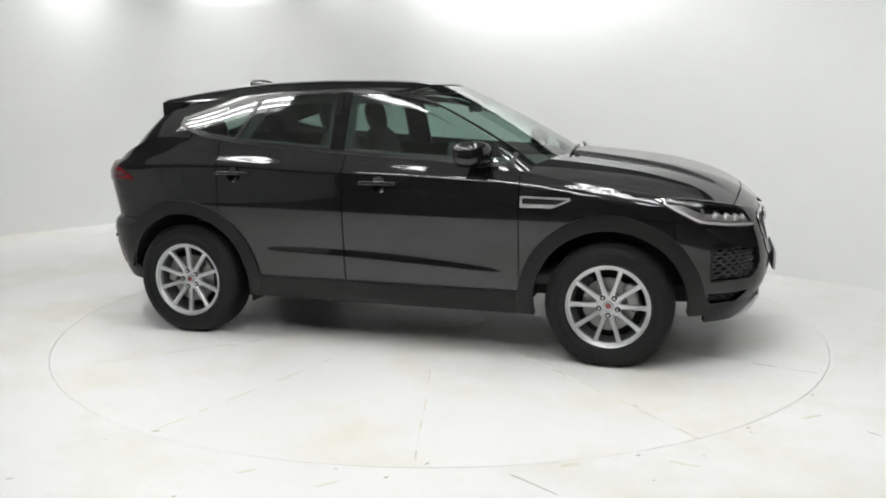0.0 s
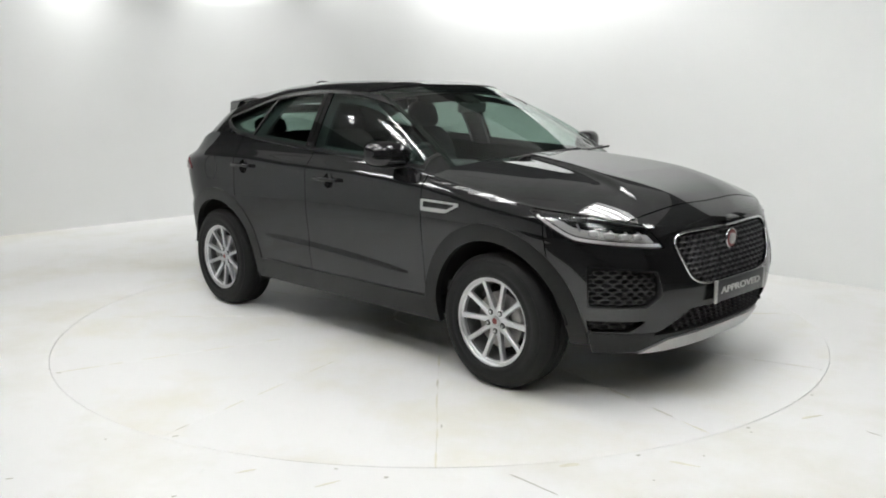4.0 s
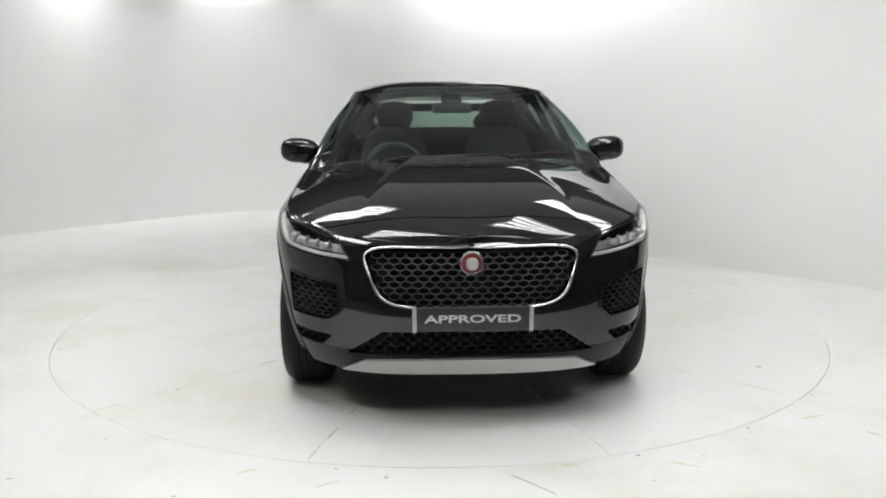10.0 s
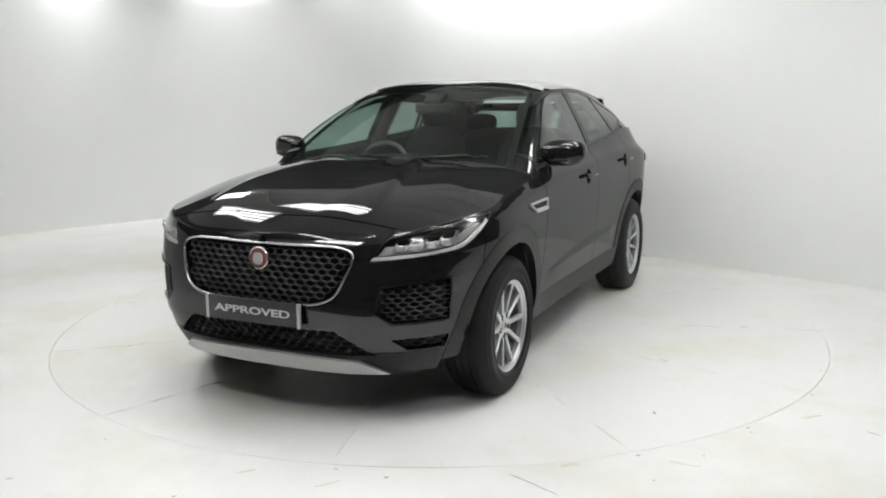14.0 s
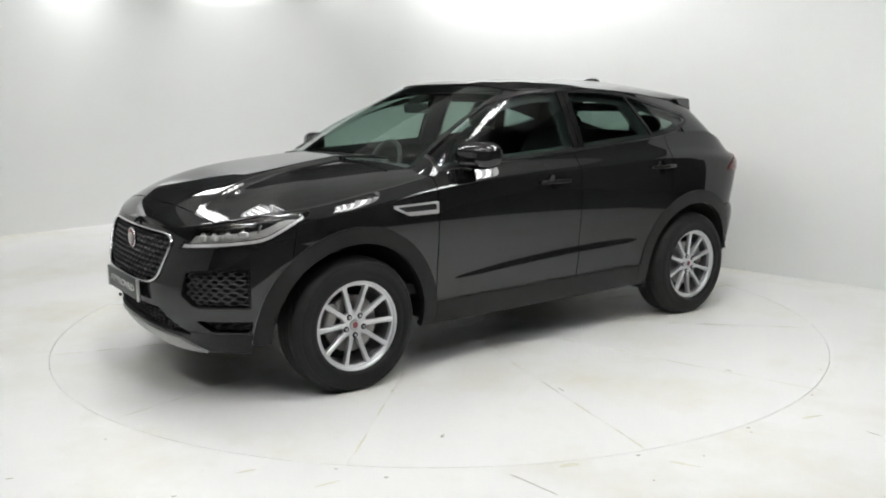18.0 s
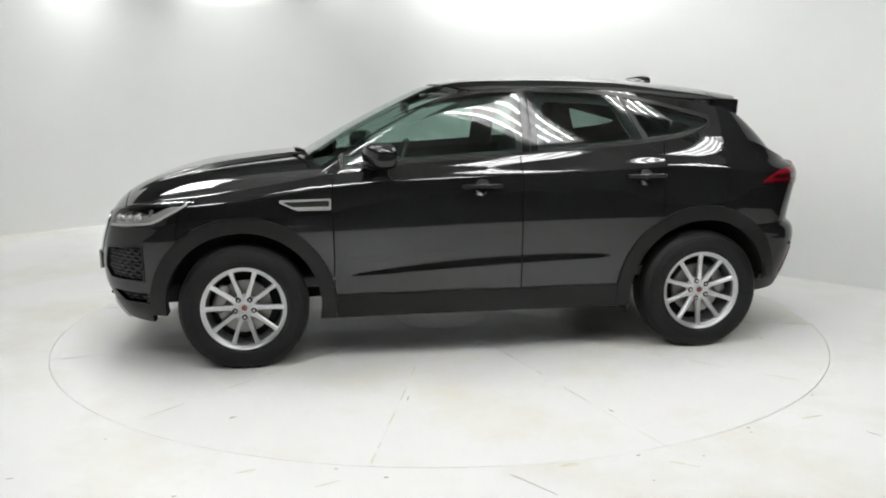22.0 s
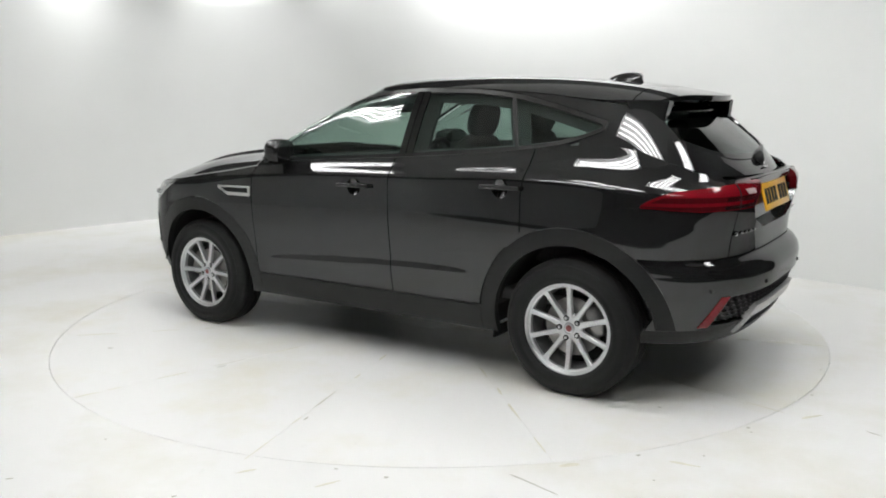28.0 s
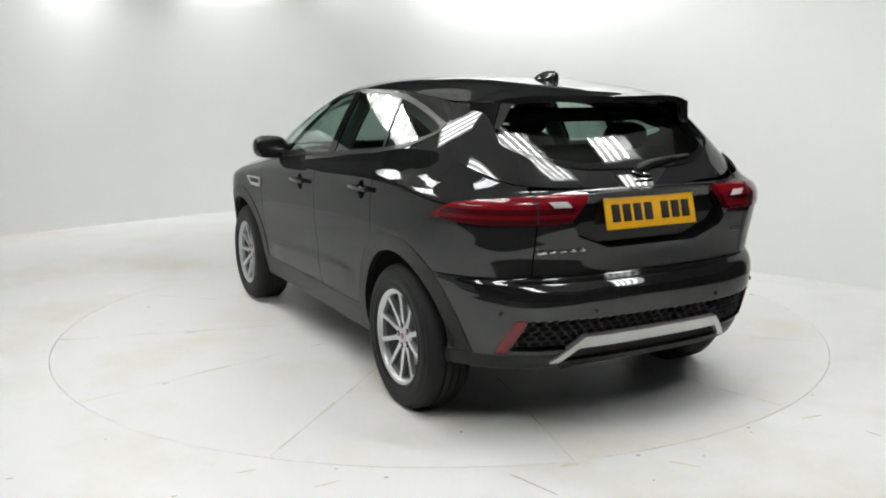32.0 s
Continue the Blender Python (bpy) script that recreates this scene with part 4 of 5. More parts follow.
def front_end(car):
    cut = [below, zgt(0.366), neg(grille_in), neg(intake_in), neg(small_intake_in), neg(mouth_in), neg(headlamp_in, 0.003), lambda P: -wing_seam(P) - 0.005, arch_gap(0.518)]
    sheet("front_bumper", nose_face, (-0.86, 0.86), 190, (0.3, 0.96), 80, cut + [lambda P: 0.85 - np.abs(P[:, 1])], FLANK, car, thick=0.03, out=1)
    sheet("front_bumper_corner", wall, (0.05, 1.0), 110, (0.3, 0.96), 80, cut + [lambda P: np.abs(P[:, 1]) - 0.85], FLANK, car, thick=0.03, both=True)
    apron = [zlt(0.362), zgt(0.250), neg(mouth_in), neg(skid_in), arch_gap(0.518)]
    sheet("front_apron", nose_face, (-0.86, 0.86), 150, (0.24, 0.40), 30, apron + [lambda P: 0.85 - np.abs(P[:, 1])], CLAD, car, thick=0.03)
    sheet("front_apron_corner", wall, (0.05, 1.0), 80, (0.24, 0.40), 30, apron + [lambda P: np.abs(P[:, 1]) - 0.85], CLAD, car, thick=0.03, both=True)
    sheet("front_skid", nose_face, (-0.68, 0.68), 120, (0.24, 0.36), 30, [skid_in], SILVER, car, off=0.014, thick=0.03, label="satin silver skid plate")
    # main grille
    sheet("grille_back", nose_face, (-0.5, 0.5), 60, (0.55, 0.92), 26, [grow(grille_in, 0.01)], DARK, car, off=-0.055, thick=0)
    pts = []
    for k in range(120):
        a = 2 * math.pi * k / 120
        lo, hi = 0.0, 0.7
        for _ in range(24):
            mid = (lo + hi) / 2
            q = np.array([[0, mid * math.cos(a), 0.708 + mid * math.sin(a) * 0.6]])
            lo, hi = (mid, hi) if grille_in(q)[0] > -0.003 else (lo, mid)
        q = nose_face(np.array([lo * math.cos(a)]), np.array([0.708 + lo * math.sin(a) * 0.6]))[0]
        pts.append((q[0] + 0.004, q[1], q[2]))
    part("grille_surround", tube_path(pts, 0.0065, 10, True), CHROME, car, "chrome grille surround")
    honeycomb("grille_mesh", nose_face, grow(grille_in, -0.004), (-0.50, 0.50), (0.575, 0.845), 0.052, 0.0255, MESHM, car, sink=0.009)
    bm = lathe([(0.0, 0.0), (0.054, 0.0), (0.056, 0.008), (0.050, 0.014), (0.046, 0.011)], 40)
    bmesh.ops.transform(bm, matrix=Matrix.Translation((2.165, 0, 0.772)) @ Matrix.Rotation(radians(-90), 4, "Z"), verts=bm.verts)
    bd = part("badge", bm, CHROME, car, "round red and chrome emblem")
    bm = lathe([(0.0, 0.0125), (0.046, 0.011)], 32)
    bmesh.ops.transform(bm, matrix=Matrix.Translation((2.165, 0, 0.772)) @ Matrix.Rotation(radians(-90), 4, "Z"), verts=bm.verts)
    part("badge_field", bm, REDB, bd)
    bm = blob((2.18, 0, 0.770), (0.010, 0.027, 0.029), 2.4, 16, 8)
    part("badge_relief", bm, SILVER, bd)
    # side intakes
    for nm, fn, zr in (("side_intake", intake_in, (0.47, 0.73)), ("lower_intake", small_intake_in, (0.35, 0.46))):
        sheet(nm, wall, (0.05, 0.9), 70, zr, 24, [grow(fn, 0.012)], DARK, car, off=-0.05, thick=0, both=True)
    sheet("intake_frame", wall, (0.05, 0.9), 110, (0.47, 0.74), 50, [grow(intake_in, 0.001), neg(grow(intake_in, -0.007))], PAINT, car, off=0.004, thick=0.05, both=True)
    honeycomb("intake_mesh", nose_face, grow(intake_in, -0.012), (0.56, 0.90), (0.505, 0.705), 0.040, 0.0205, MESHM, car, sink=0.016, both=True)
    honeycomb("lower_mesh", nose_face, grow(small_intake_in, -0.004), (0.60, 0.88), (0.376, 0.44), 0.046, 0.023, SATIN, car, sink=0.02, both=True)
    sheet("mouth", nose_face, (-0.66, 0.66), 60, (0.34, 0.47), 14, [grow(mouth_in, 0.01)], DARK, car, off=-0.06, thick=0)
    honeycomb("mouth_mesh", nose_face, grow(mouth_in, 0.0), (-0.60, 0.60), (0.352, 0.465), 0.052, 0.025, MESHM, car, sink=0.022)
    # plate
    bm = bmesh.new()
    box(bm, (2.233, 0, 0.536), (0.014, 0.526, 0.112), Matrix.Rotation(radians(2), 4, "Y"), bev=0.004)
    pl = part("front_plate", bm, PLATE, car, "dark dealer plate with pale lettering")
    for s in (1, -1):
        bm = bmesh.new()
        box(bm, (2.236, s * 0.257, 0.536), (0.014, 0.018, 0.116), bev=0.003)
        part("plate_end", bm, SILVER, pl)
    m = Matrix.Translation((2.2415, 0, 0.536)) @ Matrix(((0, 0, 1, 0), (1, 0, 0, 0), (0, 1, 0, 0), (0, 0, 0, 1)))
    text_part("lettering", "APPROVED", 0.047, WHITE, pl, m, wide=0.425)
    # headlamps
    housing = sheet("headlamp", wall, (0.05, 1.0), 110, (0.74, 1.0), 44, [grow(headlamp_in, 0.004)], SATIN, car, off=-0.055, thick=0, both=True)
    for hl, s in zip(housing, (1, -1)):
        hl["label"] = "clear glass headlamp with silver reflector units"
        glass = sheet("lens", wall, (0.05, 1.0), 110, (0.74, 1.0), 44, [headlamp_in], CLEAR, hl, off=0.001, thick=0)
        strip = sheet("light_strip", wall, (0.05, 1.0), 130, (0.74, 1.0), 60, [grow(headlamp_in, -0.004), neg(grow(headlamp_in, -0.017)), lambda P: spline(LAMP_LOW, P[:, 0]) + 0.020 - P[:, 2], lambda P: P[:, 0] - 1.62], LEDW, hl, off=-0.008, thick=0.02)
        edge = sheet("lamp_edge", wall, (0.05, 1.0), 130, (0.74, 1.0), 60, [headlamp_in, neg(grow(headlamp_in, -0.0035))], SATIN, hl, off=-0.003, thick=0.05)
        obs = [glass, strip, edge]
        low = lambda P: spline(LAMP_LOW, P[:, 0])
        shelf = sheet("reflector_shelf", wall, (0.05, 1.0), 130, (0.74, 1.0), 60, [grow(headlamp_in, -0.012), lambda P: low(P) + 0.062 - P[:, 2], lambda P: P[:, 2] - low(P) - 0.026, lambda P: P[:, 0] - 1.66], SILVER, hl, off=-0.022, thick=0.012)
        brow = sheet("lamp_brow", wall, (0.05, 1.0), 110, (0.74, 1.0), 44, [grow(headlamp_in, -0.008), lambda P: P[:, 2] - low(P) - 0.066], GLOSS, hl, off=-0.026, thick=0.02)
        obs += [shelf, brow]
        for k, (yy, zz) in enumerate(((0.640, 0.838), (0.695, 0.842), (0.75, 0.850), (0.80, 0.860), (0.845, 0.880))):
            q = nose_face(np.array([yy]), np.array([zz]))[0]
            ang = (18, 24, 33, 45, 58)[k]
            bm = bmesh.new()
            box(bm, (q[0] - 0.018, q[1] - 0.006, q[2]), (0.022, 0.008, 0.040), Matrix.Rotation(radians(ang), 4, "Z") @ Matrix.Rotation(radians(-25), 4, "X"), bev=0.003)
            obs.append(part("lamp_divider", bm, LAMPIN, hl))
            if k < 4:
                bm = blob((q[0] - 0.016, q[1] + 0.020, q[2] - 0.002), (0.012, 0.025, 0.016), 3.2, 16, 8, Matrix.Rotation(radians(ang), 4, "Z"))
                obs.append(part("lamp_bulb", bm, LENSW, hl))
        if s < 0:
            for o in obs:
                nm = o.name.split(".")[0]
                me = o.data
                n = len(me.vertices)
                co = np.empty(n * 3)
                me.vertices.foreach_get("co", co)
                co[1::3] *= -1
                me.vertices.foreach_set("co", co)
                me.flip_normals()
                me.update()
    # parking sensors
    for y in (0.45, 0.80):
        for z in (0.372,):
            q = nose_face(np.array([y]), np.array([z]))[0]
            pair("parking_sensor", blob((q[0], q[1], q[2]), (0.008, 0.011, 0.011), 2.2, 12, 6), SATIN, car)


def rear_end(car):
    yr = (-0.87, 0.87)
    band = lambda P: 0.86 - np.abs(P[:, 1])
    holes = [neg(rear_mesh_in), neg(grow(reflector_in, 0.0)), neg(rear_skid_in)]
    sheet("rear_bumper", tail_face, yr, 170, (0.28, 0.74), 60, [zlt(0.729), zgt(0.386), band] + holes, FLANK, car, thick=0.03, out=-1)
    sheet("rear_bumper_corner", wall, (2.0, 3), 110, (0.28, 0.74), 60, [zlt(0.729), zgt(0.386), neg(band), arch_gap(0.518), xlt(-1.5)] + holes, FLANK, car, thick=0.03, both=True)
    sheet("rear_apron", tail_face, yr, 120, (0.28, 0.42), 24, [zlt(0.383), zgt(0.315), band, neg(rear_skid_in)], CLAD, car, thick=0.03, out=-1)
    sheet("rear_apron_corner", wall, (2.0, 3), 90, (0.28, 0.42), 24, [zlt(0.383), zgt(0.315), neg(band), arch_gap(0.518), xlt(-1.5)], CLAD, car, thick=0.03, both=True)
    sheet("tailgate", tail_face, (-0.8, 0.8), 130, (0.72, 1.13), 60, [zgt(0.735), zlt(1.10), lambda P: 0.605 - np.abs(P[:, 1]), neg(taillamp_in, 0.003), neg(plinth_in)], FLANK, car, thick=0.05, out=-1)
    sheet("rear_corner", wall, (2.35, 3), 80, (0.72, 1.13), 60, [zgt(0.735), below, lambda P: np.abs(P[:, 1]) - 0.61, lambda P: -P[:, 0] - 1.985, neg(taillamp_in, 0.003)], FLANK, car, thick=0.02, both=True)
    sheet("plate_plinth", tail_face, (-0.48, 0.48), 70, (0.83, 1.10), 30, [grow(plinth_in, 0.004)], GLOSS, car, off=-0.045, thick=0, out=-1)
    bm = bmesh.new()
    box(bm, (-2.055, 0, 1.088), (0.05, 0.80, 0.014), bev=0.005)
    part("tailgate_grip", bm, PAINT, car)
    # tail lamps
    for s, tl in zip((1, -1), sheet("tail_lamp", wall, (2.15, 2.95), 110, (0.95, 1.1), 34, [taillamp_in], REDM, car, off=0.006, thick=0.04, both=True, label="red wraparound tail lamp")):
        obs = [sheet("lamp_band", wall, (2.15, 2.95), 110, (0.95, 1.1), 40, [grow(taillamp_in, -0.014), lambda P: 1.030 - P[:, 2], lambda P: P[:, 2] - 1.006, lambda P: np.abs(P[:, 1]) - 0.40], REDD, tl, off=0.008, thick=0.004),
               sheet("lamp_foot", wall, (2.15, 2.95), 110, (0.95, 1.1), 40, [grow(taillamp_in, -0.004), lambda P: 0.990 - P[:, 2]], REDD, tl, off=0.008, thick=0.004),
               sheet("lamp_joint", wall, (2.15, 2.95), 140, (0.95, 1.1), 30, [taillamp_in, lambda P: 0.0035 - np.abs(np.abs(P[:, 1]) - 0.607)], DARK, tl, off=0.0085, thick=0.004),
               sheet("reversing_lens", wall, (2.15, 2.95), 140, (0.95, 1.1), 40, [lambda P: 0.040 - np.abs(np.abs(P[:, 1]) - 0.505 - (P[:, 2] - 1.04)), lambda P: 0.011 - np.abs(P[:, 2] - 1.045)], PALE, tl, off=0.010, thick=0.006)]
        if s < 0:
            for o in obs:
                co = np.empty(len(o.data.vertices) * 3)
                o.data.vertices.foreach_get("co", co)
                co[1::3] *= -1
                o.data.vertices.foreach_set("co", co)
                o.data.flip_normals()
                o.data.update()
    # number plate with plain bars
    tilt = Matrix.Rotation(radians(15), 4, "Y")
    bm = bmesh.new()
    box(bm, (-2.098, 0.018, 0.991), (0.008, 0.516, 0.142), tilt, bev=0.003)
    pl = part("rear_plate", bm, YELLOW, car, "yellow plate with dark bars")
    for k in range(7):
        y = 0.218 - k * 0.061 - (0.035 if k > 3 else 0)
        bm = bmesh.new()
        box(bm, (-2.1025, y, 0.992), (0.003, 0.046, 0.078), tilt, bev=0.001, seg=1)
        part("plate_bar", bm, DARK, pl)
    for k in range(5):
        bm = bmesh.new()
        q = tail_face(np.array([0.575 - 0.047 * k]), np.array([0.845]))[0]
        box(bm, (q[0] - 0.002, q[1], q[2]), (0.006, 0.034 if k else 0.05, 0.013 if k else 0.022), bev=0.002)
        part("name_bar", bm, CHROME, car)
    q = tail_face(np.array([-0.52]), np.array([0.862]))[0]
    bm = bmesh.new()
    box(bm, (q[0] - 0.002, q[1], q[2]), (0.005, 0.09, 0.014), bev=0.002)
    part("name_bar", bm, STEEL, car)
    # emblem on the tailgate, a plain bright shape, with a fine bar under it
    slope = Matrix.Rotation(radians(42), 4, "Y")
    bm = blob((-2.014, 0.0, 1.150), (0.006, 0.055, 0.014), 1.6, 20, 8, slope @ Matrix.Rotation(radians(14), 4, "X"))
    part("emblem", bm, CHROME, car)
    bm = bmesh.new()
    box(bm, (-2.036, 0.0, 1.126), (0.006, 0.10, 0.009), slope, bev=0.002)
    part("name_bar", bm, CHROME, car)
    # lower mesh, skid and reflectors
    sheet("rear_mesh_back", tail_face, (-0.82, 0.82), 60, (0.39, 0.58), 18, [grow(rear_mesh_in, 0.01)], DARK, car, off=-0.04, thick=0, out=-1)
    honeycomb("rear_mesh", tail_face, lambda P: np.minimum(grow(rear_mesh_in, -0.002)(P), -grow(rear_skid_in, -0.004)(P)), (-0.78, 0.78), (0.412, 0.56), 0.048, 0.024, MESHM, car, sink=0.014)
    sheet("rear_skid", tail_face, (-0.6, 0.6), 110, (0.33, 0.48), 40, [rear_skid_in, lambda P: np.maximum(P[:, 2] - 0.415, (np.abs(P[:, 1]) - 0.385 - (0.455 - P[:, 2]) * 1.1 + 0.03) * 0.6)], SILVER, car, off=0.012, thick=0.03, out=-1, label="satin silver skid plate")
    sheet("rear_recess", tail_face, (-0.6, 0.6), 60, (0.33, 0.48), 24, [rear_skid_in], DARK, car, off=-0.02, thick=0, out=-1)
    sheet("rear_reflector", wall, (2.0, 3), 170, (0.38, 0.57), 50, [reflector_in], REDM, car, off=0.004, thick=0.02, both=True, label="slanted red reflector")
    for y in (0.35, 0.74):
        q = tail_face(np.array([y]), np.array([0.585]))[0]
        pair("parking_sensor", blob((q[0], q[1], q[2]), (0.008, 0.011, 0.011), 2.2, 12, 6), SATIN, car)


def flanks(car):
    # side vents with a metal frame
    def vent(P):
        x, z = P[:, 0], P[:, 2]
        return np.min([0.952 - 0.02 * (x - 0.84) - z, z - 0.888 + 0.0 * x - 0.19 * np.clip(x - 1.03, 0, 1) * 2.4, x - 0.845, (1.125 - x) * 0.8], axis=0)
    v = sheet("side_vent", wall, (0.8, 1.3), 110, (0.87, 0.97), 34, [vent, neg(grow(vent, -0.011))], SILVER, car, off=0.012, thick=0.016, both=True, label="metal-framed side vent")
    for s, o in zip((1, -1), v):
        sub = sheet("insert", wall, (0.8, 1.3), 70, (0.87, 0.97), 24, [grow(vent, -0.010)], DARK, o, off=0.003, thick=0)
        sub2 = sheet("bar", wall, (0.8, 1.3), 80, (0.87, 0.97), 34, [grow(vent, -0.008), lambda P: 0.909 - P[:, 2], ], SILVER, o, off=0.008, thick=0.004)
        if s < 0:
            for q in (sub, sub2):
                co = np.empty(len(q.data.vertices) * 3)
                q.data.vertices.foreach_get("co", co)
                co[1::3] *= -1
                q.data.vertices.foreach_set("co", co)
                q.data.flip_normals()
                q.data.update()
    # door handles over round cups
    for x0, z0 in ((0.0, 1.003), (-0.965, 1.042)):
        def cup(u, z, x0=x0, z0=z0):
            q = wall(u, z)
            r = np.hypot(q[:, 0] - x0 - 0.005, q[:, 2] - z0 + 0.008) / 0.052
            q[:, 1] -= 0.026 * (1 - r * r).clip(0) + 0.001
            return q
        sheet("handle_cup", cup, (1, 2), 300, (z0 - 0.07, z0 + 0.06), 40, [neg(disc_gap(x0 + 0.005, z0 - 0.008, 0.052))], FLANK, car, thick=0, both=True)
        yy = float(wall_y(np.array([x0]), np.array([z0]))[0])
        bm = bmesh.new()
        box(bm, (0, 0, 0), (0.235, 0.022, 0.030), bev=0.009, seg=3)
        for q in bm.verts:
            q.co.y -= 0.35 * q.co.x**2
            q.co.z *= 1 - 1.5 * abs(q.co.x)
        bmesh.ops.transform(bm, matrix=Matrix.Translation((x0, yy + 0.028, z0)), verts=bm.verts)
        pair("door_handle", bm, PAINT, car)
    # fuel flap on the right flank, drawn by its joint
    o = sheet("fuel_flap", wall, (1.8, 2.4), 150, (0.88, 1.13), 60, [neg(disc_gap(-1.39, 1.005, 0.089)), disc_gap(-1.39, 1.005, 0.0855)], DARK, car, off=0.0012, thick=0.001)
    co = np.empty(len(o.data.vertices) * 3)
    o.data.vertices.foreach_get("co", co)
    co[1::3] *= -1
    o.data.vertices.foreach_set("co", co)
    o.data.flip_normals()
    # door mirrors
    for s in (1, -1):
        bm = blob((0, 0, 0), (0.086, 0.120, 0.076), 2.7, 28, 16)
        for q in bm.verts:
            if q.co.x < -0.05:
                q.co.x = -0.05 + (q.co.x + 0.05) * 0.15
            q.co.z *= 1.0 + 0.6 * (q.co.y - 0.05) if q.co.z > 0 else 1.0 - 0.2 * q.co.y
            q.co.x -= 0.28 * (q.co.y + 0.11)
        bmesh.ops.transform(bm, matrix=Matrix.Translation((0.60, 0.945, 1.180)), verts=bm.verts)
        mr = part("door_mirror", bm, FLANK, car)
        bm2 = bmesh.new()
        box(bm2, (0.60, 0.915, 1.140), (0.13, 0.165, 0.012), Matrix.Rotation(radians(-14), 4, "Z"), bev=0.004)
        lo = part("lower_cap", bm2, SATIN, mr)
        bm3 = tube_path([(0.62, 0.80, 1.125), (0.62, 0.845, 1.126), (0.61, 0.92, 1.130)], [0.026, 0.024, 0.030], 12)
        ft = part("mirror_foot", bm3, SATIN, mr)
        bm4 = blob((0.551, 0.945, 1.182), (0.006, 0.100, 0.060), 3.0, 24, 8, Matrix.Rotation(radians(15), 4, "Z"))
        gl = part("mirror_glass", bm4, MIRROR, mr)
        if s < 0:
            for o in (mr, lo, ft, gl):
                o.data = mirrored(o.data, o.data.name)


def interior(car):
    bm = bmesh.new()
    box(bm, (-0.2, 0, 0.46), (2.9, 1.62, 0.06), bev=0.01)
    part("cabin_floor", bm, TRIM, car)
    bm = blob((0.74, 0, 0.93), (0.30, 0.76, 0.17), 3.4, 32, 14)
    d = part("dashboard", bm, TRIM, car)
    part("instrument_hood", blob((0.55, -0.37, 1.07), (0.12, 0.19, 0.05), 2.6, 20, 10), TRIM, d)
    ring = []
    c, tl = Vector((0.36, -0.37, 1.03)), Matrix.Rotation(radians(-24), 4, "Y")
    for k in range(32):
        a = 2 * math.pi * k / 32
        ring.append(c + tl @ Vector((0, 0.185 * math.cos(a), 0.185 * math.sin(a))))
    sw = part("steering_wheel", tube_path(ring, 0.016, 10, True), TRIM, car)
    part("hub", blob(c, (0.03, 0.07, 0.06), 2.4, 16, 8, tl), TRIM, sw)
    for a in (0, 180, 270):
        e = c + tl @ Vector((0, 0.18 * math.cos(radians(a)), 0.18 * math.sin(radians(a))))
        part("spoke", tube_path([c, e], 0.014, 8), SILVER if a == 270 else TRIM, sw)
    for sy in (1, -1):
        st = part("front_seat", blob((-0.12, sy * 0.38, 0.66), (0.28, 0.26, 0.11), 3.2, 24, 12), SEATM, car)
        rec = Matrix.Rotation(radians(-16), 4, "Y")
        part("backrest", blob((-0.43, sy * 0.38, 0.97), (0.085, 0.25, 0.33), 3.0, 24, 14, rec), SEATM, st)
        part("headrest", blob((-0.53, sy * 0.38, 1.365), (0.055, 0.135, 0.105), 2.8, 20, 12, rec), SEATM, st)
        for q in (-0.06, 0.06):
            part("post", tube_path([(-0.50, sy * 0.38 + q, 1.22), (-0.53, sy * 0.38 + q, 1.34)], 0.007, 8), STEEL, st)
    st = part("rear_seat", blob((-1.0, 0, 0.68), (0.26, 0.62, 0.11), 3.4, 28, 12), SEATM, car)
    rec = Matrix.Rotation(radians(-20), 4, "Y")
    part("backrest", blob((-1.30, 0, 0.96), (0.09, 0.62, 0.30), 3.4, 28, 14, rec), SEATM, st)
    for y in (-0.40, 0.40):
        part("headrest", blob((-1.41, y, 1.285), (0.05, 0.135, 0.075), 2.8, 20, 10, rec), SEATM, st)
    sheet("boot_lining", wall, (2.3, 2.98), 40, (0.92, 1.12), 12, [below, arch_gap(0.56)], TRIM, car, off=-0.07, thick=0, both=True)
    bm = bmesh.new()
    box(bm, (-1.66, 0, 1.13), (0.42, 1.15, 0.02), bev=0.006)
    part("parcel_shelf", bm, TRIM, car)
    sheet("headlining", roof, (-1.6, 0.12), 30, (-0.96, 0.96), 24, [], LINER, car, off=-0.035, thick=0)
    sheet("pillar_lining", cabin, (2.75, 9.0), 120, (0, 0.99), 30, [neg(grow(dlo_in, -0.035)), neg(rear_glass_in)], TRIM, car, off=-0.045, thick=0, both=True)
    sheet("b_pillar", cabin, (4, 6.5), 60, (0, 1), 30, [lambda P: 0.085 - np.abs(b_split(P) + 0.015), grow(dlo_in, 0.03)], TRIM, car, off=-0.05, thick=0.02, both=True)
    sheet("c_pillar_lining", cabin, (5.5, 8.6), 60, (0, 1), 30, [lambda P: 0.055 - np.abs(q_split(P) + 0.01), grow(dlo_in, 0.03)], TRIM, car, off=-0.05, thick=0.02, both=True)
    bm = bmesh.new()
    box(bm, (0.335, 0, 1.428), (0.035, 0.25, 0.068), Matrix.Rotation(radians(8), 4, "Y"), bev=0.016, seg=3)
    rm = part("rear_view_mirror", bm, TRIM, car)
    part("stalk", tube_path([(0.345, 0, 1.44), (0.345, 0, 1.475)], 0.012, 8), TRIM, rm)
    bm = bmesh.new()
    box(bm, (0.30, 0, 1.484), (0.12, 0.13, 0.03), Matrix.Rotation(radians(26), 4, "Y"), bev=0.012)
    part("sensor_pod", bm, DARK, car)


WHEEL = {}


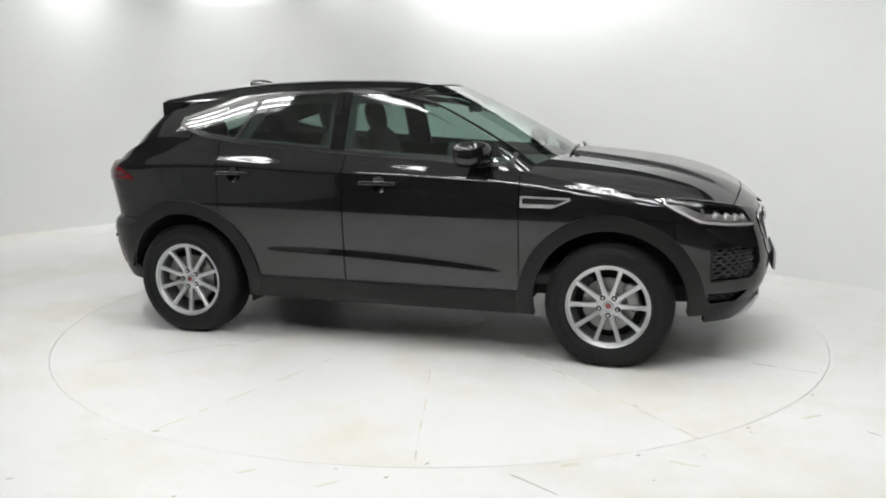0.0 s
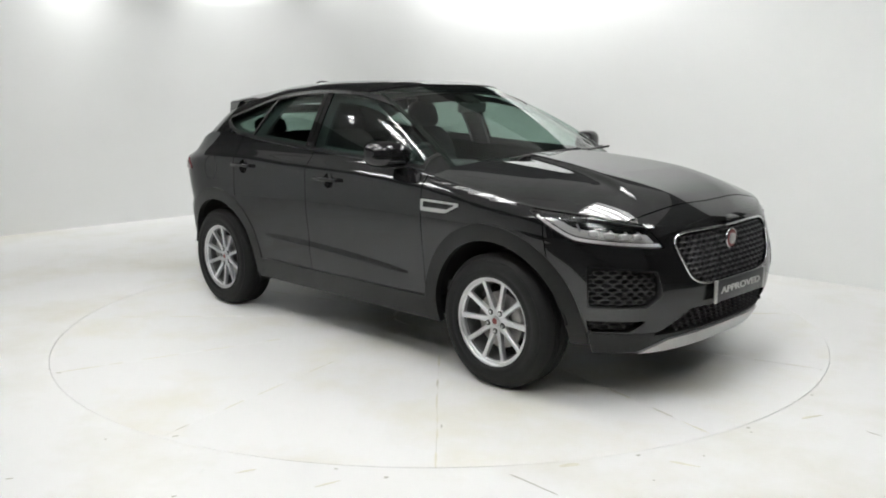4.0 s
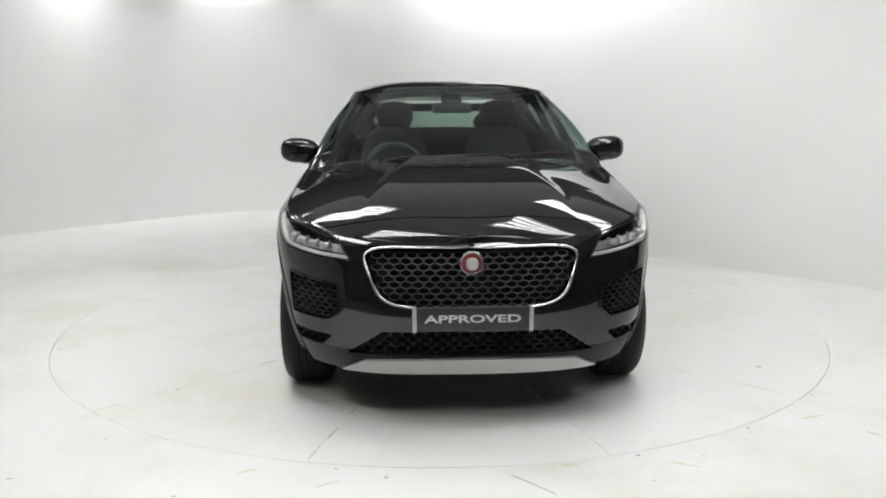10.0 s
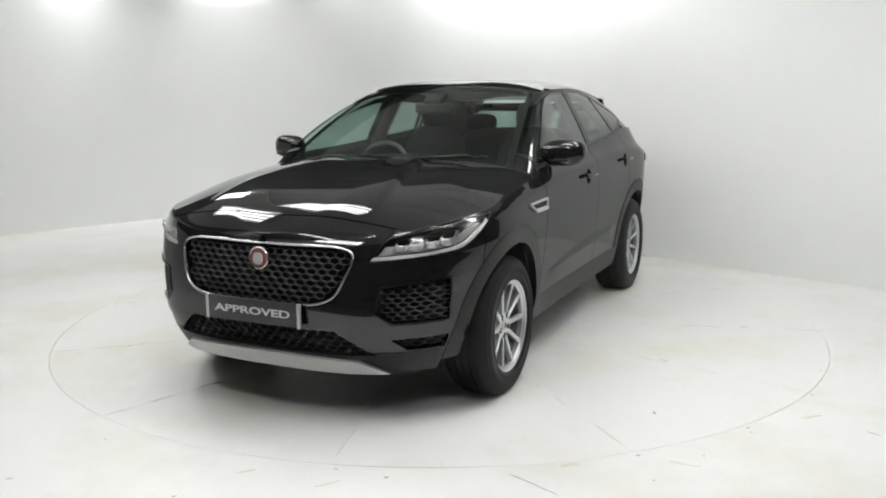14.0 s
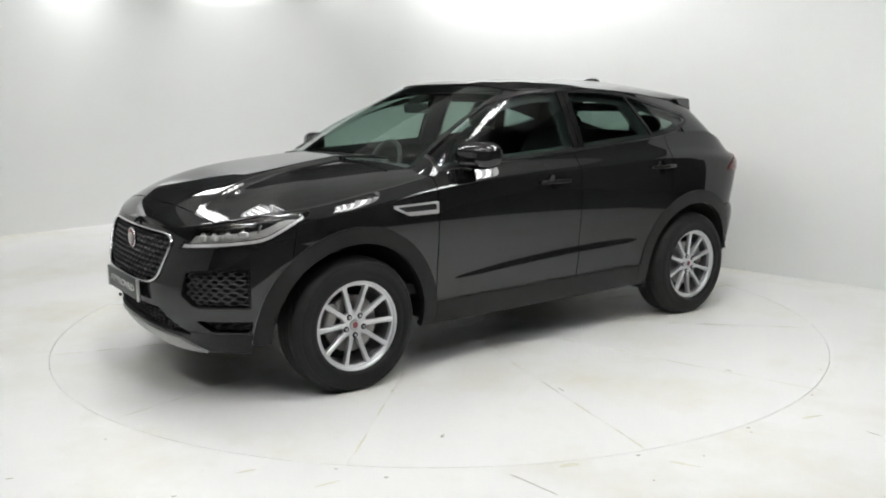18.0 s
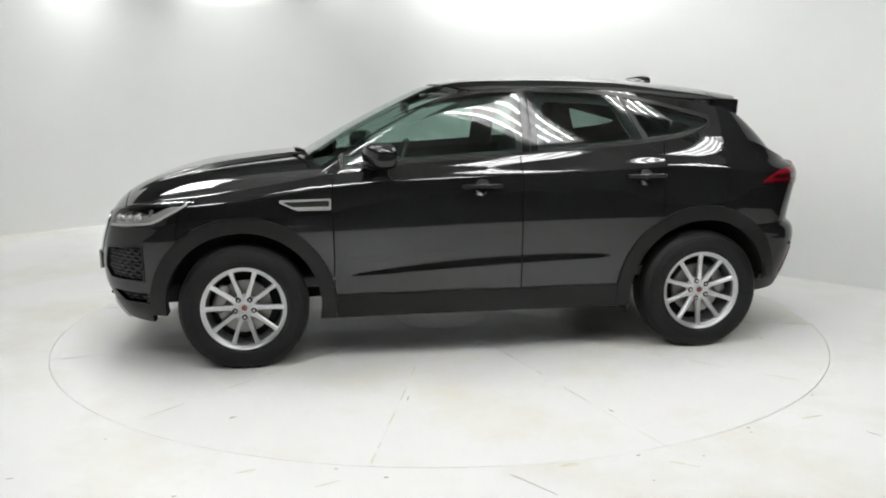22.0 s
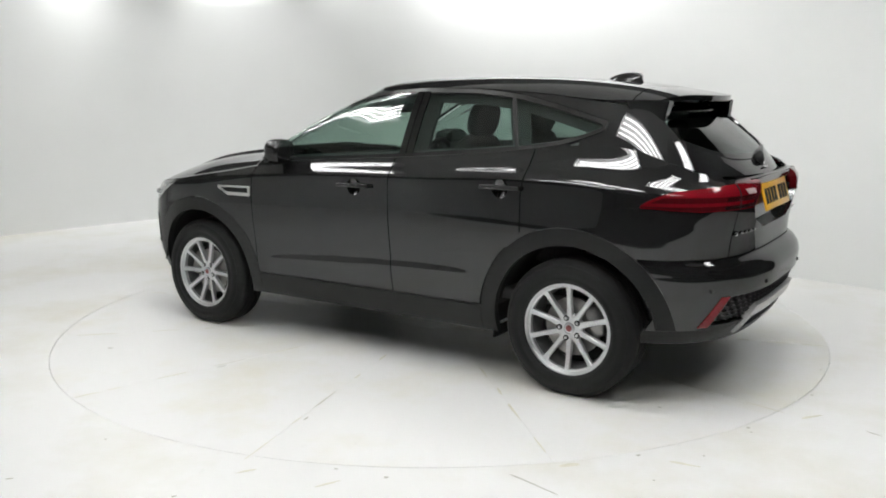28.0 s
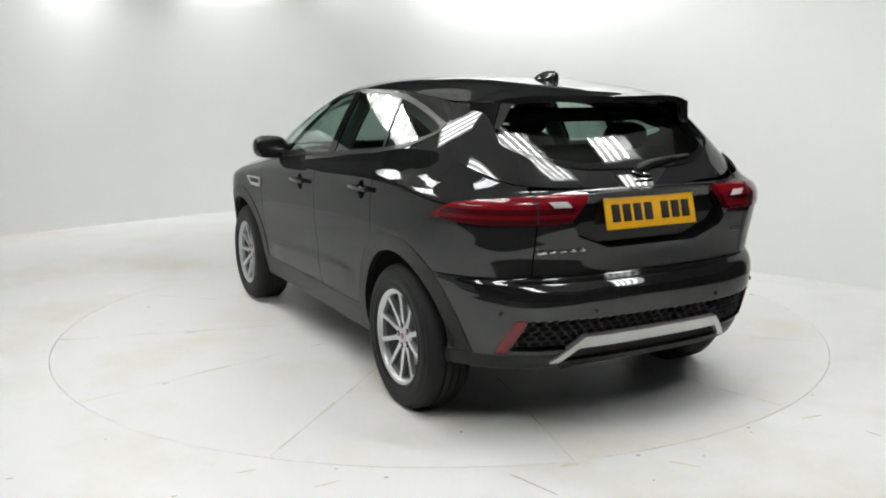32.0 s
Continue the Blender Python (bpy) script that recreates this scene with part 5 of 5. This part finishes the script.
def wheel_meshes():
    """Meshes of one wheel, its outer face towards +y."""
    prof = [(0.215, -0.115), (0.235, -0.122), (0.27, -0.128), (0.31, -0.124), (0.335, -0.112), (0.350, -0.095), (0.357, -0.08)]
    for y in (-0.045, -0.008, 0.03):
        prof += [(TYRE_R, y - 0.022), (TYRE_R, y - 0.004), (TYRE_R - 0.008, y - 0.003), (TYRE_R - 0.008, y + 0.003), (TYRE_R, y + 0.004)]
    prof += [(TYRE_R, 0.06), (0.357, 0.08), (0.350, 0.095), (0.335, 0.112), (0.328, 0.117), (0.324, 0.116), (0.31, 0.124), (0.285, 0.1275), (0.281, 0.1255), (0.262, 0.1255), (0.258, 0.127), (0.247, 0.124), (0.238, 0.118), (0.232, 0.108)]
    bm = lathe(prof, 96)
    for v in bm.verts:
        if v.co.z < -HUB_Z + 0.002:
            v.co.z = -HUB_Z + 0.002
    WHEEL["tyre"] = bm
    WHEEL["rim"] = lathe([(0.210, 0.070), (0.210, 0.094), (0.214, 0.099), (0.221, 0.100), (0.224, 0.107), (0.232, 0.113), (0.238, 0.114), (0.240, 0.106), (0.23, 0.09)], 72)
    WHEEL["barrel"] = lathe([(0.20, -0.10), (0.20, 0.05), (0.210, 0.074)], 60)
    WHEEL["disc"] = lathe([(0.05, 0.01), (0.15, 0.012), (0.15, 0.036), (0.05, 0.038)], 48)
    WHEEL["back"] = lathe([(0.0, -0.03), (0.2, -0.03)], 40)
    bm = bmesh.new()
    secs = []
    for r, w, h, y in ((0.045, 0.019, 0.03, 0.078), (0.08, 0.0135, 0.028, 0.083), (0.14, 0.0115, 0.026, 0.090), (0.19, 0.0125, 0.024, 0.096), (0.220, 0.016, 0.02, 0.100)):
        secs.append([bm.verts.new((s * ww, yy, r)) for s, ww, yy in ((-1, w, y - h), (-1, w, y - 0.004), (-1, w - 0.004, y), (1, w - 0.004, y), (1, w, y - 0.004), (1, w, y - h))])
    for a, b in zip(secs, secs[1:]):
        for k in range(6):
            bm.faces.new((a[k], a[(k + 1) % 6], b[(k + 1) % 6], b[k]))
    bmesh.ops.recalc_face_normals(bm, faces=bm.faces)
    WHEEL["spoke"] = bm
    WHEEL["centre"] = lathe([(0.0, 0.070), (0.030, 0.070), (0.030, 0.078), (0.045, 0.080), (0.066, 0.077), (0.074, 0.070), (0.074, 0.05), (0.0, 0.05)], 40)
    WHEEL["cap"] = lathe([(0.0, 0.085), (0.020, 0.084), (0.027, 0.080), (0.029, 0.074)], 28)
    WHEEL["cap_field"] = lathe([(0.0, 0.0862), (0.011, 0.0858), (0.0165, 0.0850)], 24)
    WHEEL["bolt"] = lathe([(0.0, 0.088), (0.006, 0.088), (0.0085, 0.086), (0.0085, 0.06)], 6)
    # flat black disc, coloured for the shade inside a bolt hole
    WHEEL["recess"] = lathe([(0.0, 0.0812), (0.0150, 0.0812), (0.0155, 0.079)], 18)
    bm = blob((0.0, 0.03, 0.135), (0.085, 0.035, 0.04), 3.2, 20, 10)
    WHEEL["caliper"] = bm
    for k in list(WHEEL):
        me = bpy.data.meshes.new(k)
        for f in WHEEL[k].faces:
            f.smooth = True
        WHEEL[k].to_mesh(me)
        WHEEL[k].free()
        me.set_sharp_from_angle(angle=radians(38))
        WHEEL[k] = me
    for k, m in (("tyre", RUBBER), ("rim", ALLOY), ("barrel", BARREL), ("disc", STEEL), ("back", DARK), ("spoke", ALLOY), ("centre", ALLOY), ("cap", ALLOY), ("cap_field", REDB), ("bolt", ALLOY), ("recess", DARK), ("caliper", STEEL)):
        WHEEL[k].materials.append(m)


SPIN = {(1, 1): 18.0, (-1, 1): 0.0, (1, -1): 18.0, (-1, -1): 0.0}


def wheel(car, x, sy):
    if not WHEEL:
        wheel_meshes()
    w = part("wheel", WHEEL["rim"], None, car, "silver ten-spoke alloy wheel with black tyre")
    for k in ("tyre", "barrel", "disc", "back", "centre", "cap", "cap_field", "caliper"):
        o = part({"back": "drum_plate", "disc": "brake_disc", "cap": "centre_cap"}.get(k, k), WHEEL[k], None, w)
        if k == "caliper":
            o.rotation_euler = (0, radians(70 if (x > 0) == (sy > 0) else -70), 0)
    a0 = SPIN[(1 if x > 0 else -1, sy)]
    for k in range(10):
        o = part("spoke", WHEEL["spoke"], None, w)
        o.rotation_euler = (0, radians(a0 + 36 * k), 0)
    for k in range(5):
        for nm in ("bolt", "recess"):
            o = part("wheel_bolt" if nm == "bolt" else "bolt_hole_shade", WHEEL[nm], None, w)
            a = radians(a0 + 18 + 72 * k)
            o.location = (0.054 * math.sin(a), 0, 0.054 * math.cos(a))
    w.location = (x, sy * (HUB_Y - 0.085), HUB_Z)
    if sy < 0:
        w.rotation_euler = (0, 0, math.pi)
    return w


# ---------------------------------------------------------------- build
build_studio()
table = build_table()
car = build_car()
# three rows of tubes, parallel to the right-hand wall
# the last two are unseen additions that lighten the shadow under the car
for along, across in ((1.6, 0.80), (3.6, 0.80), (-3.2, -0.75), (-0.55, -1.2), (2.2, -0.6), (-1.8, -2.0), (1.6, -2.3), (3.9, -2.4), (0.9, -3.9)):
    tube_bank(((along + across) * 0.7071, (across - along) * 0.7071, 3.25), -45)
# a row of washers facing the upper right-hand wall, and narrow downlights along the left one
for along, size, watts in ((0.0, 0.9, 1.5), (1.1, 1.0, 5), (2.1, 1.0, 11), (3.1, 1.0, 12), (4.1, 1.0, 10), (5.1, 0.9, 4)):
    wx, wy = -1.1 + along * 0.7071, 5.2 - along * 0.7071
    area_lamp("wall_washer", (wx - 0.42, wy - 0.42, 3.05), (wx, wy, 2.62), size, 0.25, watts)
for wx, wy, watts in ((-2.45, 5.0, 8.5), (-3.80, 3.90, 11), (-5.1, 2.75, 8), (-1.3, 4.75, 4.5)):
    area_lamp("downlight", (wx, wy, 3.7), (wx - 0.45, wy + 0.45, 1.3), 0.35, 0.35, watts).data.spread = radians(95)


# ---------------------------------------------------------------- turning
CAR_AT = (-0.0995, 0.0757)
TURN = [(0, -17.54), (1, -24.18), (2, -31.62), (3, -38.38), (6, -60.07), (7, -66.84), (8, -74.06), (9, -80.55), (10, -88.12), (11, -94.66),
        (12, -101.98), (13, -108.54), (14, -115.74), (17, -136.43), (18, -144.06), (19, -150.73), (20, -157.98), (21, -164.71), (22, -171.78),
        (23, -178.69), (24, -186.32), (25, -193.4), (28, -214.1), (29, -220.89), (30, -228.28), (31, -234.59), (32, -242.1)]


def motions():
    at = Matrix.Translation((*CAR_AT, 0))
    walk(table, [(t, pose(0, 0, 0, 0, 0, a)) for t, a in TURN])
    walk(car, [(t, pose(0, 0, 0, 0, 0, a) @ at) for t, a in TURN])


motions()
